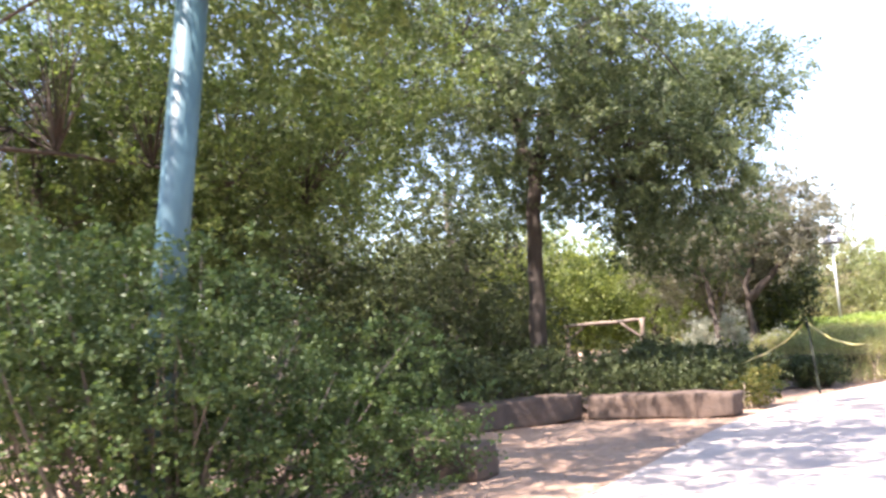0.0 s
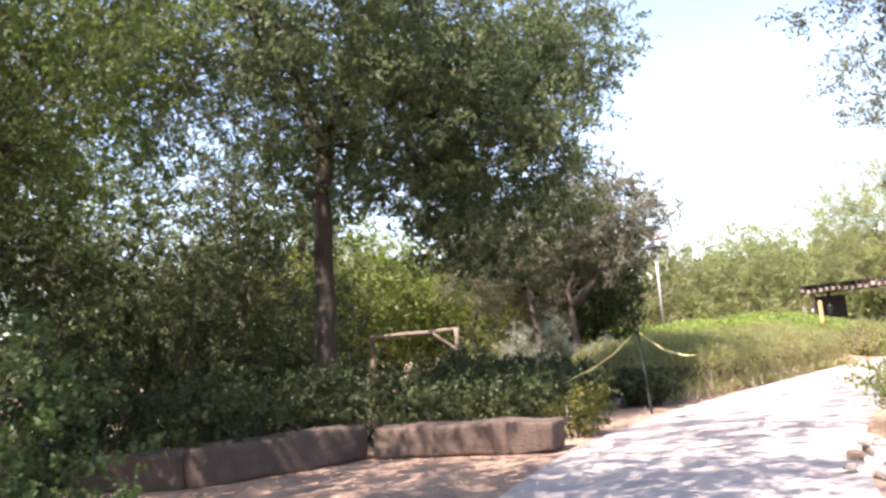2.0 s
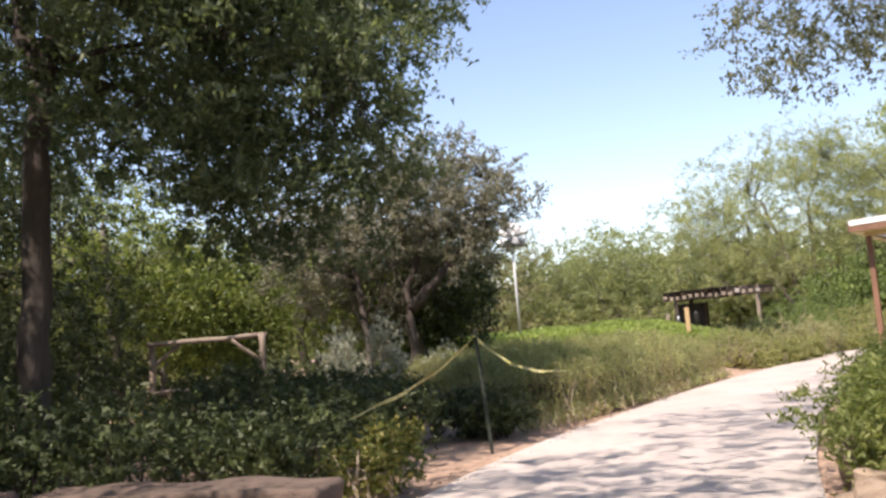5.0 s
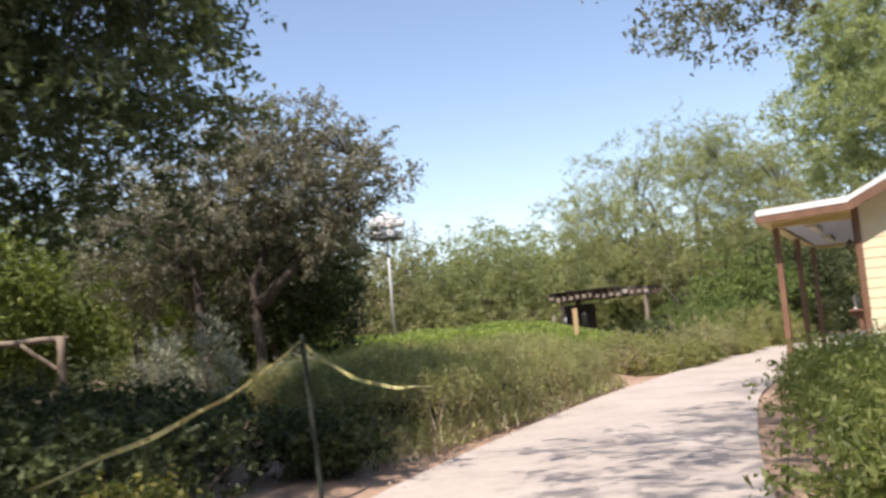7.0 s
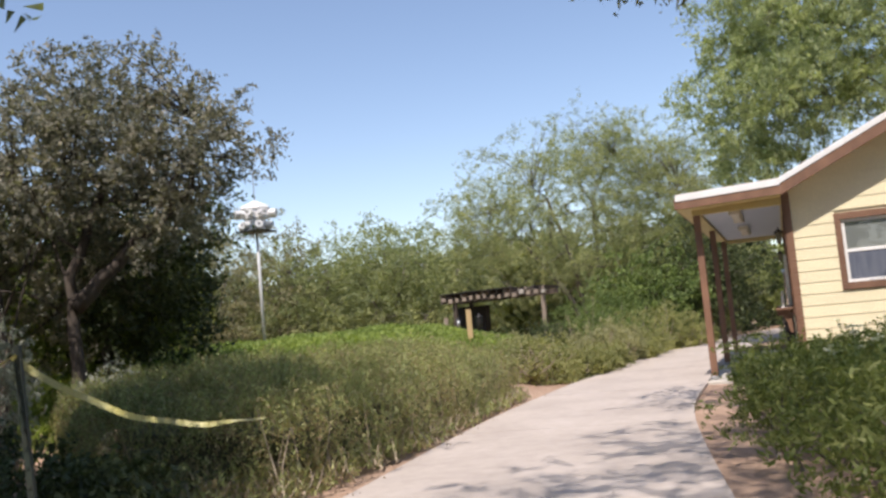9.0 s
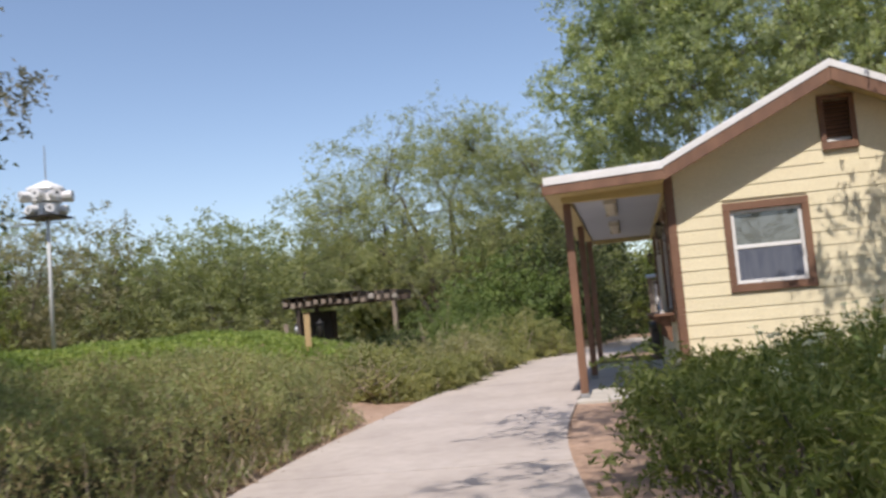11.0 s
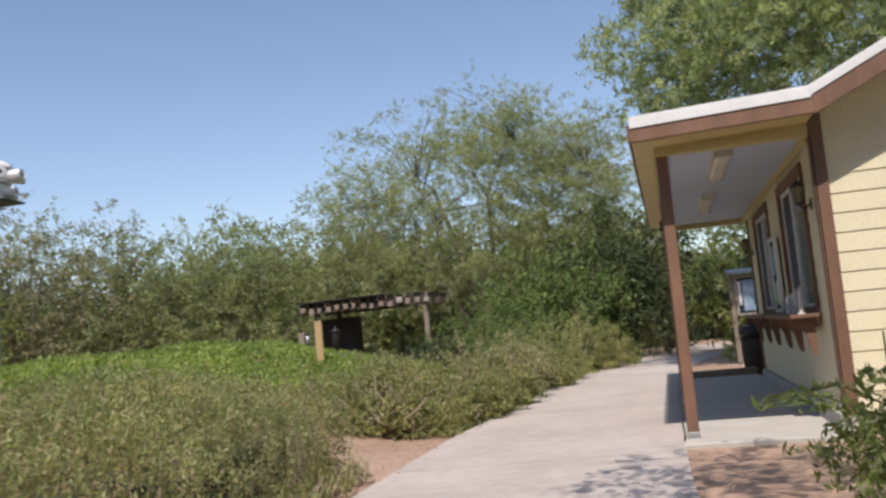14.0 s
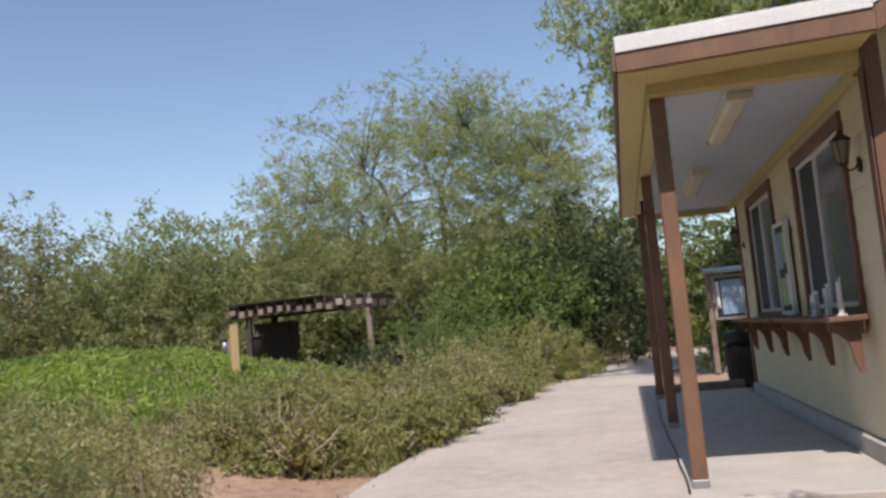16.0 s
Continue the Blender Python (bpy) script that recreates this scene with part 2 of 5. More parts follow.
LEAF_TAN = leafy("dry_hedge_sprigs", (0.22, 0.18, 0.115), (0.33, 0.275, 0.18), (0.45, 0.385, 0.265), 0.45, 0.6)
LEAF_YELLOW = leafy("yellowing_leaves", (0.075, 0.11, 0.03), (0.145, 0.165, 0.05), (0.30, 0.26, 0.09), 0.4)
# dark fill colour for the shaded inside of the hedge
HEDGE_SHADE_FILL = weathered("hedge_shade_fill", (0.085, 0.09, 0.042), (0.12, 0.115, 0.06), 0.95, 9.0, 60, 0.05, 0.8)
LEAF_HACK = leafy("hackberry_leaves", (0.034, 0.062, 0.022), (0.062, 0.108, 0.038), (0.115, 0.165, 0.068), 0.35)
LEAF_BED = leafy("bed_shrub_leaves", (0.105, 0.138, 0.04), (0.185, 0.222, 0.072), (0.31, 0.335, 0.14), 0.5)
LEAF_OVER = leafy("grey_green_hanging_leaves", (0.07, 0.08, 0.05), (0.12, 0.135, 0.085), (0.20, 0.205, 0.14), 0.35)
WHITE_STONE = weathered("whitish_limestone", (0.60, 0.55, 0.48), (0.40, 0.35, 0.29), 0.9, 6.0, 50, 0.012, 0.7, piece=0.3)
LEAF_LITTER = leafy("fallen_leaves", (0.16, 0.125, 0.09), (0.26, 0.205, 0.15), (0.38, 0.31, 0.23), 0.1)
FLOWER = leafy("white_flower_heads", (0.55, 0.58, 0.45), (0.66, 0.68, 0.55), (0.75, 0.76, 0.66), 0.3)

rng = np.random.default_rng(7)


# ---- mesh helpers ----
def part(name, bm, mat, parent=None, label=""):
    """Links a bmesh as one mesh object under a thing or a part."""
    me = bpy.data.meshes.new(name)
    bm.to_mesh(me)
    bm.free()
    me.materials.append(mat)
    ob = new(name, me)
    ob.parent = parent
    if label:
        ob["label"] = label
    return ob


def thing(name, label, category, x=0.0, y=0.0, z=0.0, rz=0.0, group=""):
    ob = new(name)
    ob.empty_display_size = 0.2
    ob.matrix_basis = pose(x, y, z, 0, 0, rz)
    return tagged(ob, label, category, group)


def box(bm, a, b, bevel=0.0, m=None):
    """A box from corner a to corner b."""
    c = [(p + q) / 2 for p, q in zip(a, b)]
    s = [abs(q - p) for p, q in zip(a, b)]
    made = bmesh.ops.create_cube(bm, size=1.0, matrix=Matrix.Translation(c) @ Matrix.Diagonal((*s, 1)))["verts"]
    if bevel:
        edges = list({e for v in made for e in v.link_edges})
        made = list({v for f in bmesh.ops.bevel(bm, geom=edges, offset=bevel, segments=1, affect="EDGES")["faces"] for v in f.verts} | {v for v in made if v.is_valid})
    if m is not None:
        bmesh.ops.transform(bm, matrix=m, verts=[v for v in made if v.is_valid])
    return made


def boxed(name, a, b, mat, parent=None, bevel=0.004, label="", m=None):
    bm = bmesh.new()
    box(bm, a, b, bevel, m)
    return part(name, bm, mat, parent, label)


def tube(bm, points, radii, sides=8):
    """A tapered tube along points."""
    rings = []
    for i, (p, r) in enumerate(zip(points, radii)):
        p = Vector(p)
        d = (Vector(points[min(i + 1, len(points) - 1)]) - Vector(points[max(i - 1, 0)])).normalized()
        side = d.cross(Vector((0.31, 0.17, 0.93))) if abs(d.z) < 0.9 else d.cross(Vector((1, 0, 0)))
        side.normalize()
        up = d.cross(side)
        rings.append([bm.verts.new(p + r * (math.cos(a) * side + math.sin(a) * up)) for a in (2 * math.pi * k / sides for k in range(sides))])
    for lo, hi in zip(rings, rings[1:]):
        for k in range(sides):
            bm.faces.new((lo[k], lo[(k + 1) % sides], hi[(k + 1) % sides], hi[k]))
    for ring in (rings[0][::-1], rings[-1]):
        bm.faces.new(ring)
    return bm


def prism(bm, outline, axis, lo, hi):
    """A plate: an outline of (u, v) pushed from lo to hi along an axis ('x': u is y, v is z; 'y': u is x, v is z; 'z': u is x, v is y)."""
    def at(u, v, w):
        return {"x": (w, u, v), "y": (u, w, v), "z": (u, v, w)}[axis]
    a = [bm.verts.new(at(u, v, lo)) for u, v in outline]
    b = [bm.verts.new(at(u, v, hi)) for u, v in outline]
    bm.faces.new(a[::-1])
    bm.faces.new(b)
    for i in range(len(a)):
        j = (i + 1) % len(a)
        bm.faces.new((a[i], a[j], b[j], b[i]))
    bmesh.ops.recalc_face_normals(bm, faces=bm.faces)
    return bm


def smooth(ob):
    ob.data.polygons.foreach_set("use_smooth", [True] * len(ob.data.polygons))
    return ob


def leaf_mesh(name, centres, size, mat, parent=None, aspect=2.0, droop=0.0, upright=0.0, label="", corners=4):
    """Leaves, one folded blade at each centre, turned at random; droop lets the tips hang, upright makes them stand."""
    n = len(centres)
    c = np.asarray(centres, float)
    d = rng.normal(size=(n, 3))
    d[:, 2] += (upright - droop) * 1.6
    d /= np.linalg.norm(d, axis=1, keepdims=True)
    s = np.cross(d, rng.normal(size=(n, 3)))
    s /= np.linalg.norm(s, axis=1, keepdims=True) + 1e-9
    up = np.cross(s, d)
    length = size * rng.uniform(0.6, 1.35, (n, 1))
    wide = length / aspect
    v = np.empty((n, corners, 3), np.float32)
    if corners == 4:
        v[:, 0] = c - d * length * 0.5
        v[:, 1] = c + s * wide * 0.5 + up * wide * 0.18
        v[:, 2] = c + d * length * 0.5
        v[:, 3] = c - s * wide * 0.5 + up * wide * 0.18
    else:                                      # far or needle-fine leaves: a blade of three corners
        v[:, 0] = c - d * length * 0.45 + s * wide * 0.55
        v[:, 1] = c + d * length * 0.6
        v[:, 2] = c - d * length * 0.45 - s * wide * 0.55
    me = bpy.data.meshes.new(name)
    me.vertices.add(corners * n)
    me.vertices.foreach_set("co", v.ravel())
    me.loops.add(corners * n)
    me.loops.foreach_set("vertex_index", np.arange(corners * n, dtype=np.int32))
    me.polygons.add(n)
    me.polygons.foreach_set("loop_start", np.arange(0, corners * n, corners, dtype=np.int32))
    me.update(calc_edges=True)
    me.materials.append(mat)
    ob = new(name, me)
    ob.parent = parent
    if label:
        ob["label"] = label
    return ob


def blob_points(blobs, clusters, per, spread, shell=0.55, flat=0.8):
    """Leaf centres in clusters through ellipsoid blobs (x, y, z, rx, ry, rz): thickest towards the outside, with gaps between."""
    vol = np.array([b[3] * b[4] * b[5] for b in blobs]) ** (2 / 3)
    pick = rng.choice(len(blobs), clusters, p=vol / vol.sum())
    b = np.array(blobs, float)[pick]
    d = rng.normal(size=(clusters, 3))
    d /= np.linalg.norm(d, axis=1, keepdims=True)
    r = shell + (1.06 - shell) * rng.random((clusters, 1)) ** 0.7
    r = np.where(rng.random((clusters, 1)) < 0.07, r * 1.12, r)
    centre = b[:, :3] + d * r * b[:, 3:]
    # leaves sit along a handful of short sprigs that leave each cluster's heart
    sprigs = 6
    way = rng.normal(size=(clusters, sprigs, 3)) + d[:, None] * 0.5 + np.array([0, 0, -0.25])
    way /= np.linalg.norm(way, axis=2, keepdims=True)
    way *= spread * rng.uniform(0.9, 2.6, (clusters, sprigs, 1)) * np.array([1, 1, flat])
    which = rng.integers(0, sprigs, (clusters, per))
    reach = rng.random((clusters, per, 1)) ** 0.8
    off = way[np.arange(clusters)[:, None], which] * reach + rng.normal(size=(clusters, per, 3)) * spread * 0.16
    return centre, (centre[:, None] + off).reshape(-1, 3)


def tree(name, label, x, y, trunk, blobs, leaf, mat, bark=BARK, clusters=500, per=60, spread=0.22, limbs=26, r0=0.2, aspect=2.2, droop=0.3, shell=0.55, stems=None, group="", twigs=160):
    """A tree: trunk polylines with limbs into the crown's blobs, twigs to the clusters, and a crown of leaves. Places are relative to its foot."""
    t = thing(name, label, "tree", x, y, group=group)
    centre, leaves = blob_points(blobs, clusters, per, spread, shell)
    keep = leaves[:, 2] > 0.05
    bm = bmesh.new()
    stems = stems or [trunk]
    tops = []
    for s in stems:
        fine, rad = [], []
        for i in range(len(s) - 1):
            for k in range(4):
                f = k / 4
                p = Vector(s[i]).lerp(Vector(s[i + 1]), f)
                w = (i + f) / (len(s) - 1)
                fine.append(p + Vector((random.uniform(-1, 1), random.uniform(-1, 1), 0)) * r0 * 0.22 * (i + k > 0))
                rad.append(r0 * (1.25 - 0.25 * min(1, w * 8)) * (1 - 0.5 * w) / len(stems) ** 0.4)
        fine.append(Vector(s[-1]))
        rad.append(r0 * 0.48 / len(stems) ** 0.4)
        tube(bm, fine, rad, 10)
        tops.append((Vector(s[-1]), rad[-1], fine))
    smooth(part("trunk", bm, bark, t))
    ends = []
    for k in range(limbs):
        top, r, fine = tops[k % len(tops)]
        start = fine[random.randrange(max(1, int(len(fine) * 0.55)), len(fine))]
        goal = Vector(centre[random.randrange(len(centre))])
        goal = start.lerp(goal, random.uniform(0.6, 0.95))
        mid = start.lerp(goal, 0.5) + Vector((random.uniform(-0.3, 0.3), random.uniform(-0.3, 0.3), random.uniform(0.05, 0.45))) * (goal - start).length * 0.3
        pts = [start.lerp(mid, f).lerp(mid.lerp(goal, f), f) for f in (0, 0.2, 0.4, 0.6, 0.8, 1)]
        smooth(part("limb", tube(bmesh.new(), pts, [r * (0.46 - 0.38 * f) for f in (0, 0.2, 0.4, 0.6, 0.8, 1)], 6), bark, t))
        ends.extend(pts[2:])
    bm = bmesh.new()
    ends_at = np.array(ends)
    for k in rng.choice(len(centre), min(twigs, len(centre)), replace=False):
        goal = Vector(centre[k])
        start = ends[int(np.argmin(((ends_at - centre[k]) ** 2).sum(1)))]
        mid = start.lerp(goal, 0.5) + Vector((0, 0, 0.12 * (goal - start).length))
        tube(bm, [start, mid, goal], [0.014, 0.009, 0.004], 4)
    tagged(smooth(part("branchwork", bm, bark, t)), kind="stuff")
    tagged(leaf_mesh("crown", leaves[keep], leaf, mat, t, aspect, droop, corners=3), kind="stuff")
    return t


def shrub(name, label, x, y, blobs, leaf, mat, clusters=120, per=60, spread=0.13, aspect=1.9, stalks=24, twig=TWIG, group="", droop=0.0, shell=0.3, upright=0.15, corners=4):
    """A shrub: woody stalks from the ground and leaves in clusters."""
    t = thing(name, label, "shrub", x, y, group=group)
    centre, leaves = blob_points(blobs, clusters, per, spread, shell)
    leaves[:, 2] = np.abs(leaves[:, 2]) + 0.02
    bm = bmesh.new()
    for k in range(stalks):
        goal = Vector(centre[random.randrange(len(centre))])
        goal.z = max(goal.z, 0.15)
        foot = Vector((goal.x * 0.55 + random.uniform(-0.15, 0.15), goal.y * 0.55 + random.uniform(-0.15, 0.15), -0.02))
        mid = foot.lerp(goal, 0.5) + Vector((random.uniform(-0.1, 0.1), random.uniform(-0.1, 0.1), 0.1))
        tube(bm, [foot, mid, goal], [0.016, 0.011, 0.004], 5)
    tagged(part("brushwood", bm, twig, t), kind="stuff")
    tagged(leaf_mesh("foliage", leaves, leaf, mat, t, aspect, droop, upright, corners=corners), kind="stuff")
    return t


def stuff(name, label, category, centres, size, mat, aspect=2.0, upright=0.0, droop=0.0):
    ob = leaf_mesh(name, centres, size, mat, None, aspect, droop, upright, corners=3)
    return tagged(ob, label, category, kind="stuff")


# ---- ground, road of the walk ----
PATH_LEFT = [(5.2, -6.0), (4.2, -1.0), (3.0, 3.5), (1.6, 7.0), (0.4, 9.5), (-0.95, 12.3), (-1.55, 14.5), (-2.1, 17.0), (-2.45, 20.5), (-2.8, 24.5), (-2.87, 29.0), (-2.87, 34.0), (-2.7, 38.5), (-1.9, 43.5), (-0.6, 49.0), (1.2, 56.0)]
PATH_RIGHT = [(9.0, -5.0), (7.9, 0.0), (6.6, 4.2), (4.6, 7.2), (2.95, 10.0), (1.95, 12.5), (1.35, 14.6), (0.85, 16.6), (0.42, 19.0), (0.03, 21.6), (-0.36, 24.4), (-0.42, 29.0), (-0.40, 34.0), (-0.30, 38.5), (0.5, 43.5), (1.9, 49.0), (3.8, 56.0)]


def along(points, count):
    """Even steps along a smooth line through points."""
    p = np.array(points)
    s = np.r_[0, np.cumsum(np.linalg.norm(np.diff(p, axis=0), axis=1))]
    q = np.linspace(0, s[-1], count)
    line = np.stack([np.interp(q, s, p[:, k]) for k in (0, 1)], 1)
    for _ in range(6):
        line[1:-1] = (line[:-2] + 2 * line[1:-1] + line[2:]) / 4
    return line


LEFT, RIGHT = along(PATH_LEFT, 90), along(PATH_RIGHT, 90)


def mound(x, y):
    """The height of the grown-over bank behind the hedge."""
    d = ((x + 10.5) / 5.8) ** 2 + ((y - 33.0) / 8.5) ** 2
    e = ((x + 7.5) / 3.2) ** 2 + ((y - 36.0) / 5.0) ** 2
    dip = ((x + 6.2) / 1.3) ** 2 + ((y - 34.4) / 2.8) ** 2
    return 1.12 * np.exp(-d * d * 0.9) + 0.22 * np.exp(-e) - 0.5 * np.exp(-dip)


def ground_sheet():
    far = np.array([-2500, -900, -300, -120, -70])
    gx = np.r_[far, np.arange(-45, 45.1, 0.6), -far[::-1]]
    gy = np.r_[far + 20, np.arange(-25, 75.1, 0.6), -far[::-1] + 40]
    X, Y = np.meshgrid(gx, gy)
    lump = np.sin(X * 1.7 + np.sin(Y * 0.9)) * np.sin(Y * 1.3) * 0.012
    near = (np.abs(X) < 44) & (np.abs(Y - 25) < 48)
    Z = np.where(near, mound(X, Y) + np.where(X < -3.2, lump * 2, lump * 0.4), 0) - 0.03
    bank = np.clip((np.interp(Y, [p[1] for p in PATH_LEFT], [p[0] for p in PATH_LEFT]) - 0.65 - X) / 1.2, 0, 1)
    Z = np.where(near, (Z + 0.03) * bank - 0.03, Z)      # level under the walk
    v = np.stack([X, Y, Z], -1).reshape(-1, 3)
    w, h = len(gx), len(gy)
    i = (np.arange(h - 1)[:, None] * w + np.arange(w - 1)[None]).ravel()
    faces = np.stack([i, i + 1, i + w + 1, i + w], 1)
    me = bpy.data.meshes.new("ground")
    me.from_pydata(v.tolist(), [], faces.tolist())
    me.materials.append(SOIL)
    ob = smooth(new("ground", me))
    return tagged(ob, "pinkish soil with leaf litter between the plants", "ground", kind="structure")


ground_sheet()


def path_slab():
    """The walk: concrete poured in bays with open joints between them."""
    walkway = tagged(new("pavement"), "pale pinkish concrete footpath with joints and sand on it", "footpath", kind="structure")
    step = 6
    for k in range(0, 89 - step + 1, step):
        bm = bmesh.new()
        tops, lows = [], []
        n = 7
        for j in range(n):
            f = k + step * j / (n - 1)
            if j == 0:
                f += 0.015
            if j == n - 1:
                f -= 0.015
            i = min(int(f), 88)
            a, b = LEFT[i] + (LEFT[i + 1] - LEFT[i]) * (f - i), RIGHT[i] + (RIGHT[i + 1] - RIGHT[i]) * (f - i)
            tops.append([bm.verts.new((*(a + (b - a) * w), 0.012 + 0.004 * math.sin(3 * w))) for w in (0, 0.25, 0.5, 0.75, 1)])
            lows.append([bm.verts.new((*(a + (b - a) * w), -0.08)) for w in (0, 1)])
        for r, s, lr, ls in zip(tops, tops[1:], lows, lows[1:]):
            for q in range(4):
                bm.faces.new((r[q], r[q + 1], s[q + 1], s[q]))
            bm.faces.new((r[0], s[0], ls[0], lr[0]))
            bm.faces.new((r[4], lr[1], ls[1], s[4]))
        for r, lr in ((tops[0], lows[0]), (tops[-1], lows[-1])):
            bm.faces.new((*r, lr[1], lr[0]))
        bmesh.ops.recalc_face_normals(bm, faces=bm.faces)
        part("concrete_bay", bm, CONCRETE, walkway)


path_slab()

# ---- the house with its porch ----
WX, WY, WY2 = 0.98, 28.0, 34.8            # porch wall, gable wall, rear wall
RIDGE_X, RIDGE_Z, HOUSE_X2 = 3.04, 3.93, 5.1
VAL_X, VAL_Z = 0.95, 2.92
EAVE_X, EAVE_Z = -0.56, 2.87
RY1, RY2 = 27.57, 35.75
PITCH = (RIDGE_Z - VAL_Z) / (RIDGE_X - VAL_X)
house = thing("house", "small cream-painted clapboard house with brown trim and porch", "house", 0, 0, 0)


def lap_boards(wall, along_x, lo, hi, z0, z1, top, holes=()):
    """Clapboards, each tilted out at its foot; top(u) gives the height at which the wall ends."""
    z, lap = z0, 0.172
    while z < z1:
        spans = [(lo, hi)]
        for a, b, c, d in holes:
            if z + lap > c and z < d:
                spans = [s for l, h in spans for s in ((l, min(h, a)), (max(l, b), h)) if s[1] - s[0] > 0.02]
        for l, h in spans:
            zt = z + lap + 0.012
            pts = [(l, z), (h, z)]
            if top:
                ends = [u for u in np.linspace(l, h, 60) if top(u) > z + 0.02]
                if not ends:
                    continue
                l2, h2 = min(ends), max(ends)
                upper = [u for u in np.linspace(l2, h2, 60)]
                pts = [(l2, z), (h2, z)] + [(u, min(zt, top(u))) for u in upper[::-1]]
            else:
                pts += [(h, zt), (l, zt)]
            bm = bmesh.new()
            rows = []
            for u, v in pts:
                out = 0.012 - 0.009 * (v - z) / lap
                rows.append(((u, WY - out, v), (u, WY + 0.01, v)) if along_x else ((WX - out, u, v), (WX + 0.01, u, v)))
            a = [bm.verts.new(r[0]) for r in rows]
            b = [bm.verts.new(r[1]) for r in rows]
            bm.faces.new(a)
            bm.faces.new(b[::-1])
            for i in range(len(a)):
                j = (i + 1) % len(a)
                bm.faces.new((a[i], b[i], b[j], a[j]))
            bmesh.ops.dissolve_degenerate(bm, dist=1e-4, edges=bm.edges)
            bmesh.ops.recalc_face_normals(bm, faces=bm.faces)
            part("board", bm, CREAM, wall)
        z += lap


def gable_top(u):
    return (VAL_Z + (u - VAL_X) * PITCH if u < RIDGE_X else RIDGE_Z - (u - RIDGE_X) * PITCH) - 0.14


# wall cores with the window openings left open
WIN = (1.735, 2.60, 1.31, 2.25)            # gable window: x, x, z, z
VENT = (2.965, 3.32, 2.98, 3.53)
PWIN = ((28.80, 30.56, 1.08, 2.37), (31.97, 33.68, 1.08, 2.38))


def wall_with_holes(name, along_x, lo, hi, top, holes, thick=0.14):
    bm = bmesh.new()
    us = sorted({lo, hi, *[h[0] for h in holes], *[h[1] for h in holes]})
    for a, b in zip(us, us[1:]):
        cuts = sorted((h[2], h[3]) for h in holes if h[0] <= a and h[1] >= b)
        z = 0.0
        for c, d in cuts + [(None, None)]:
            m = (a + b) / 2
            pieces = [(a, z), (b, z)] + ([(b, c), (a, c)] if c is not None else [(b, top(b)), *([(RIDGE_X, top(RIDGE_X))] if along_x and a < RIDGE_X < b else []), (a, top(a))])
            prism(bm, pieces, "y" if along_x else "x", (WY if along_x else WX) + 0.011, (WY if along_x else WX) + thick)
            if d is not None:
                z = d
    return part(name, bm, CREAM, house)


gable_wall = wall_with_holes("wall", True, WX + 0.02, HOUSE_X2, gable_top, (WIN, VENT))
lap_boards(gable_wall, True, WX + 0.05, HOUSE_X2, 0.16, 3.95, gable_top, ((WIN[0] - 0.08, WIN[1] + 0.08, WIN[2] - 0.10, WIN[3] + 0.09), (VENT[0] - 0.03, VENT[1] + 0.03, VENT[2] - 0.08, VENT[3] + 0.05)))
porch_wall = wall_with_holes("wall", False, WY + 0.145, WY2, lambda u: 2.75, PWIN)
lap_boards(porch_wall, False, WY + 0.06, WY2, 0.16, 2.56, None, [(a - 0.09, b + 0.09, c - 0.12, d + 0.10) for a, b, c, d in PWIN])
boxed("rear_wall", (WX + 0.15, WY2 - 0.14, 0), (HOUSE_X2, WY2, 2.75), CREAM, house)
boxed("side_wall", (HOUSE_X2 - 0.14, WY + 0.15, 0), (HOUSE_X2 - 0.002, WY2 - 0.15, 2.75), CREAM, house)
boxed("plinth", (WX - 0.06, WY + 0.02, 0), (WX + 0.008, WY2 + 0.02, 0.15), SLAB, house, 0.01, "grey concrete footing")
boxed("plinth", (WX + 0.01, WY - 0.05, 0), (HOUSE_X2, WY + 0.008, 0.15), SLAB, house, 0.01, "grey concrete footing")
for c in ((WX - 0.03, WY - 0.035, 0.12, WX + 0.085, WY - 0.012, 2.78), (WX - 0.035, WY - 0.035, 0.12, WX - 0.012, WY + 0.07, 2.6), (WX - 0.035, WY2 - 0.07, 0.12, WX - 0.012, WY2 + 0.03, 2.6)):
    boxed("corner_board", c[:3], c[3:], BROWN, house, 0.004)

# roof: white metal on brown fascia
for name, pts in (("roof", [(EAVE_X, EAVE_Z), (VAL_X, VAL_Z), (VAL_X, VAL_Z - 0.085), (EAVE_X, EAVE_Z - 0.085)]),
                  ("roof", [(VAL_X - 0.003, VAL_Z + 0.004), (RIDGE_X, RIDGE_Z), (RIDGE_X, RIDGE_Z - 0.075), (VAL_X - 0.003, VAL_Z - 0.066)]),
                  ("roof", [(RIDGE_X + 0.003, RIDGE_Z), (HOUSE_X2 + 0.4, RIDGE_Z - (HOUSE_X2 + 0.4 - RIDGE_X) * PITCH), (HOUSE_X2 + 0.4, RIDGE_Z - (HOUSE_X2 + 0.4 - RIDGE_X) * PITCH - 0.07), (RIDGE_X + 0.003, RIDGE_Z - 0.075)])):
    part(name, prism(bmesh.new(), pts, "y", RY1, RY2), WHITE_METAL, house, "white sheet-metal roof")
    (x1, z1), (x2, z2) = pts[0], pts[1]
    roof = [o for o in house.children if o.name.startswith("roof")][-1]
    n = int((RY2 - RY1) / 0.42)
    for k in range(n + 1):                     # standing seams of the metal
        y = RY1 + 0.02 + k * (RY2 - RY1 - 0.05) / n
        part("seam", prism(bmesh.new(), [(x1, z1 - 0.002), (x2, z2 - 0.002), (x2, z2 + 0.022), (x1, z1 + 0.022)], "y", y, y + 0.012), WHITE_METAL, roof)
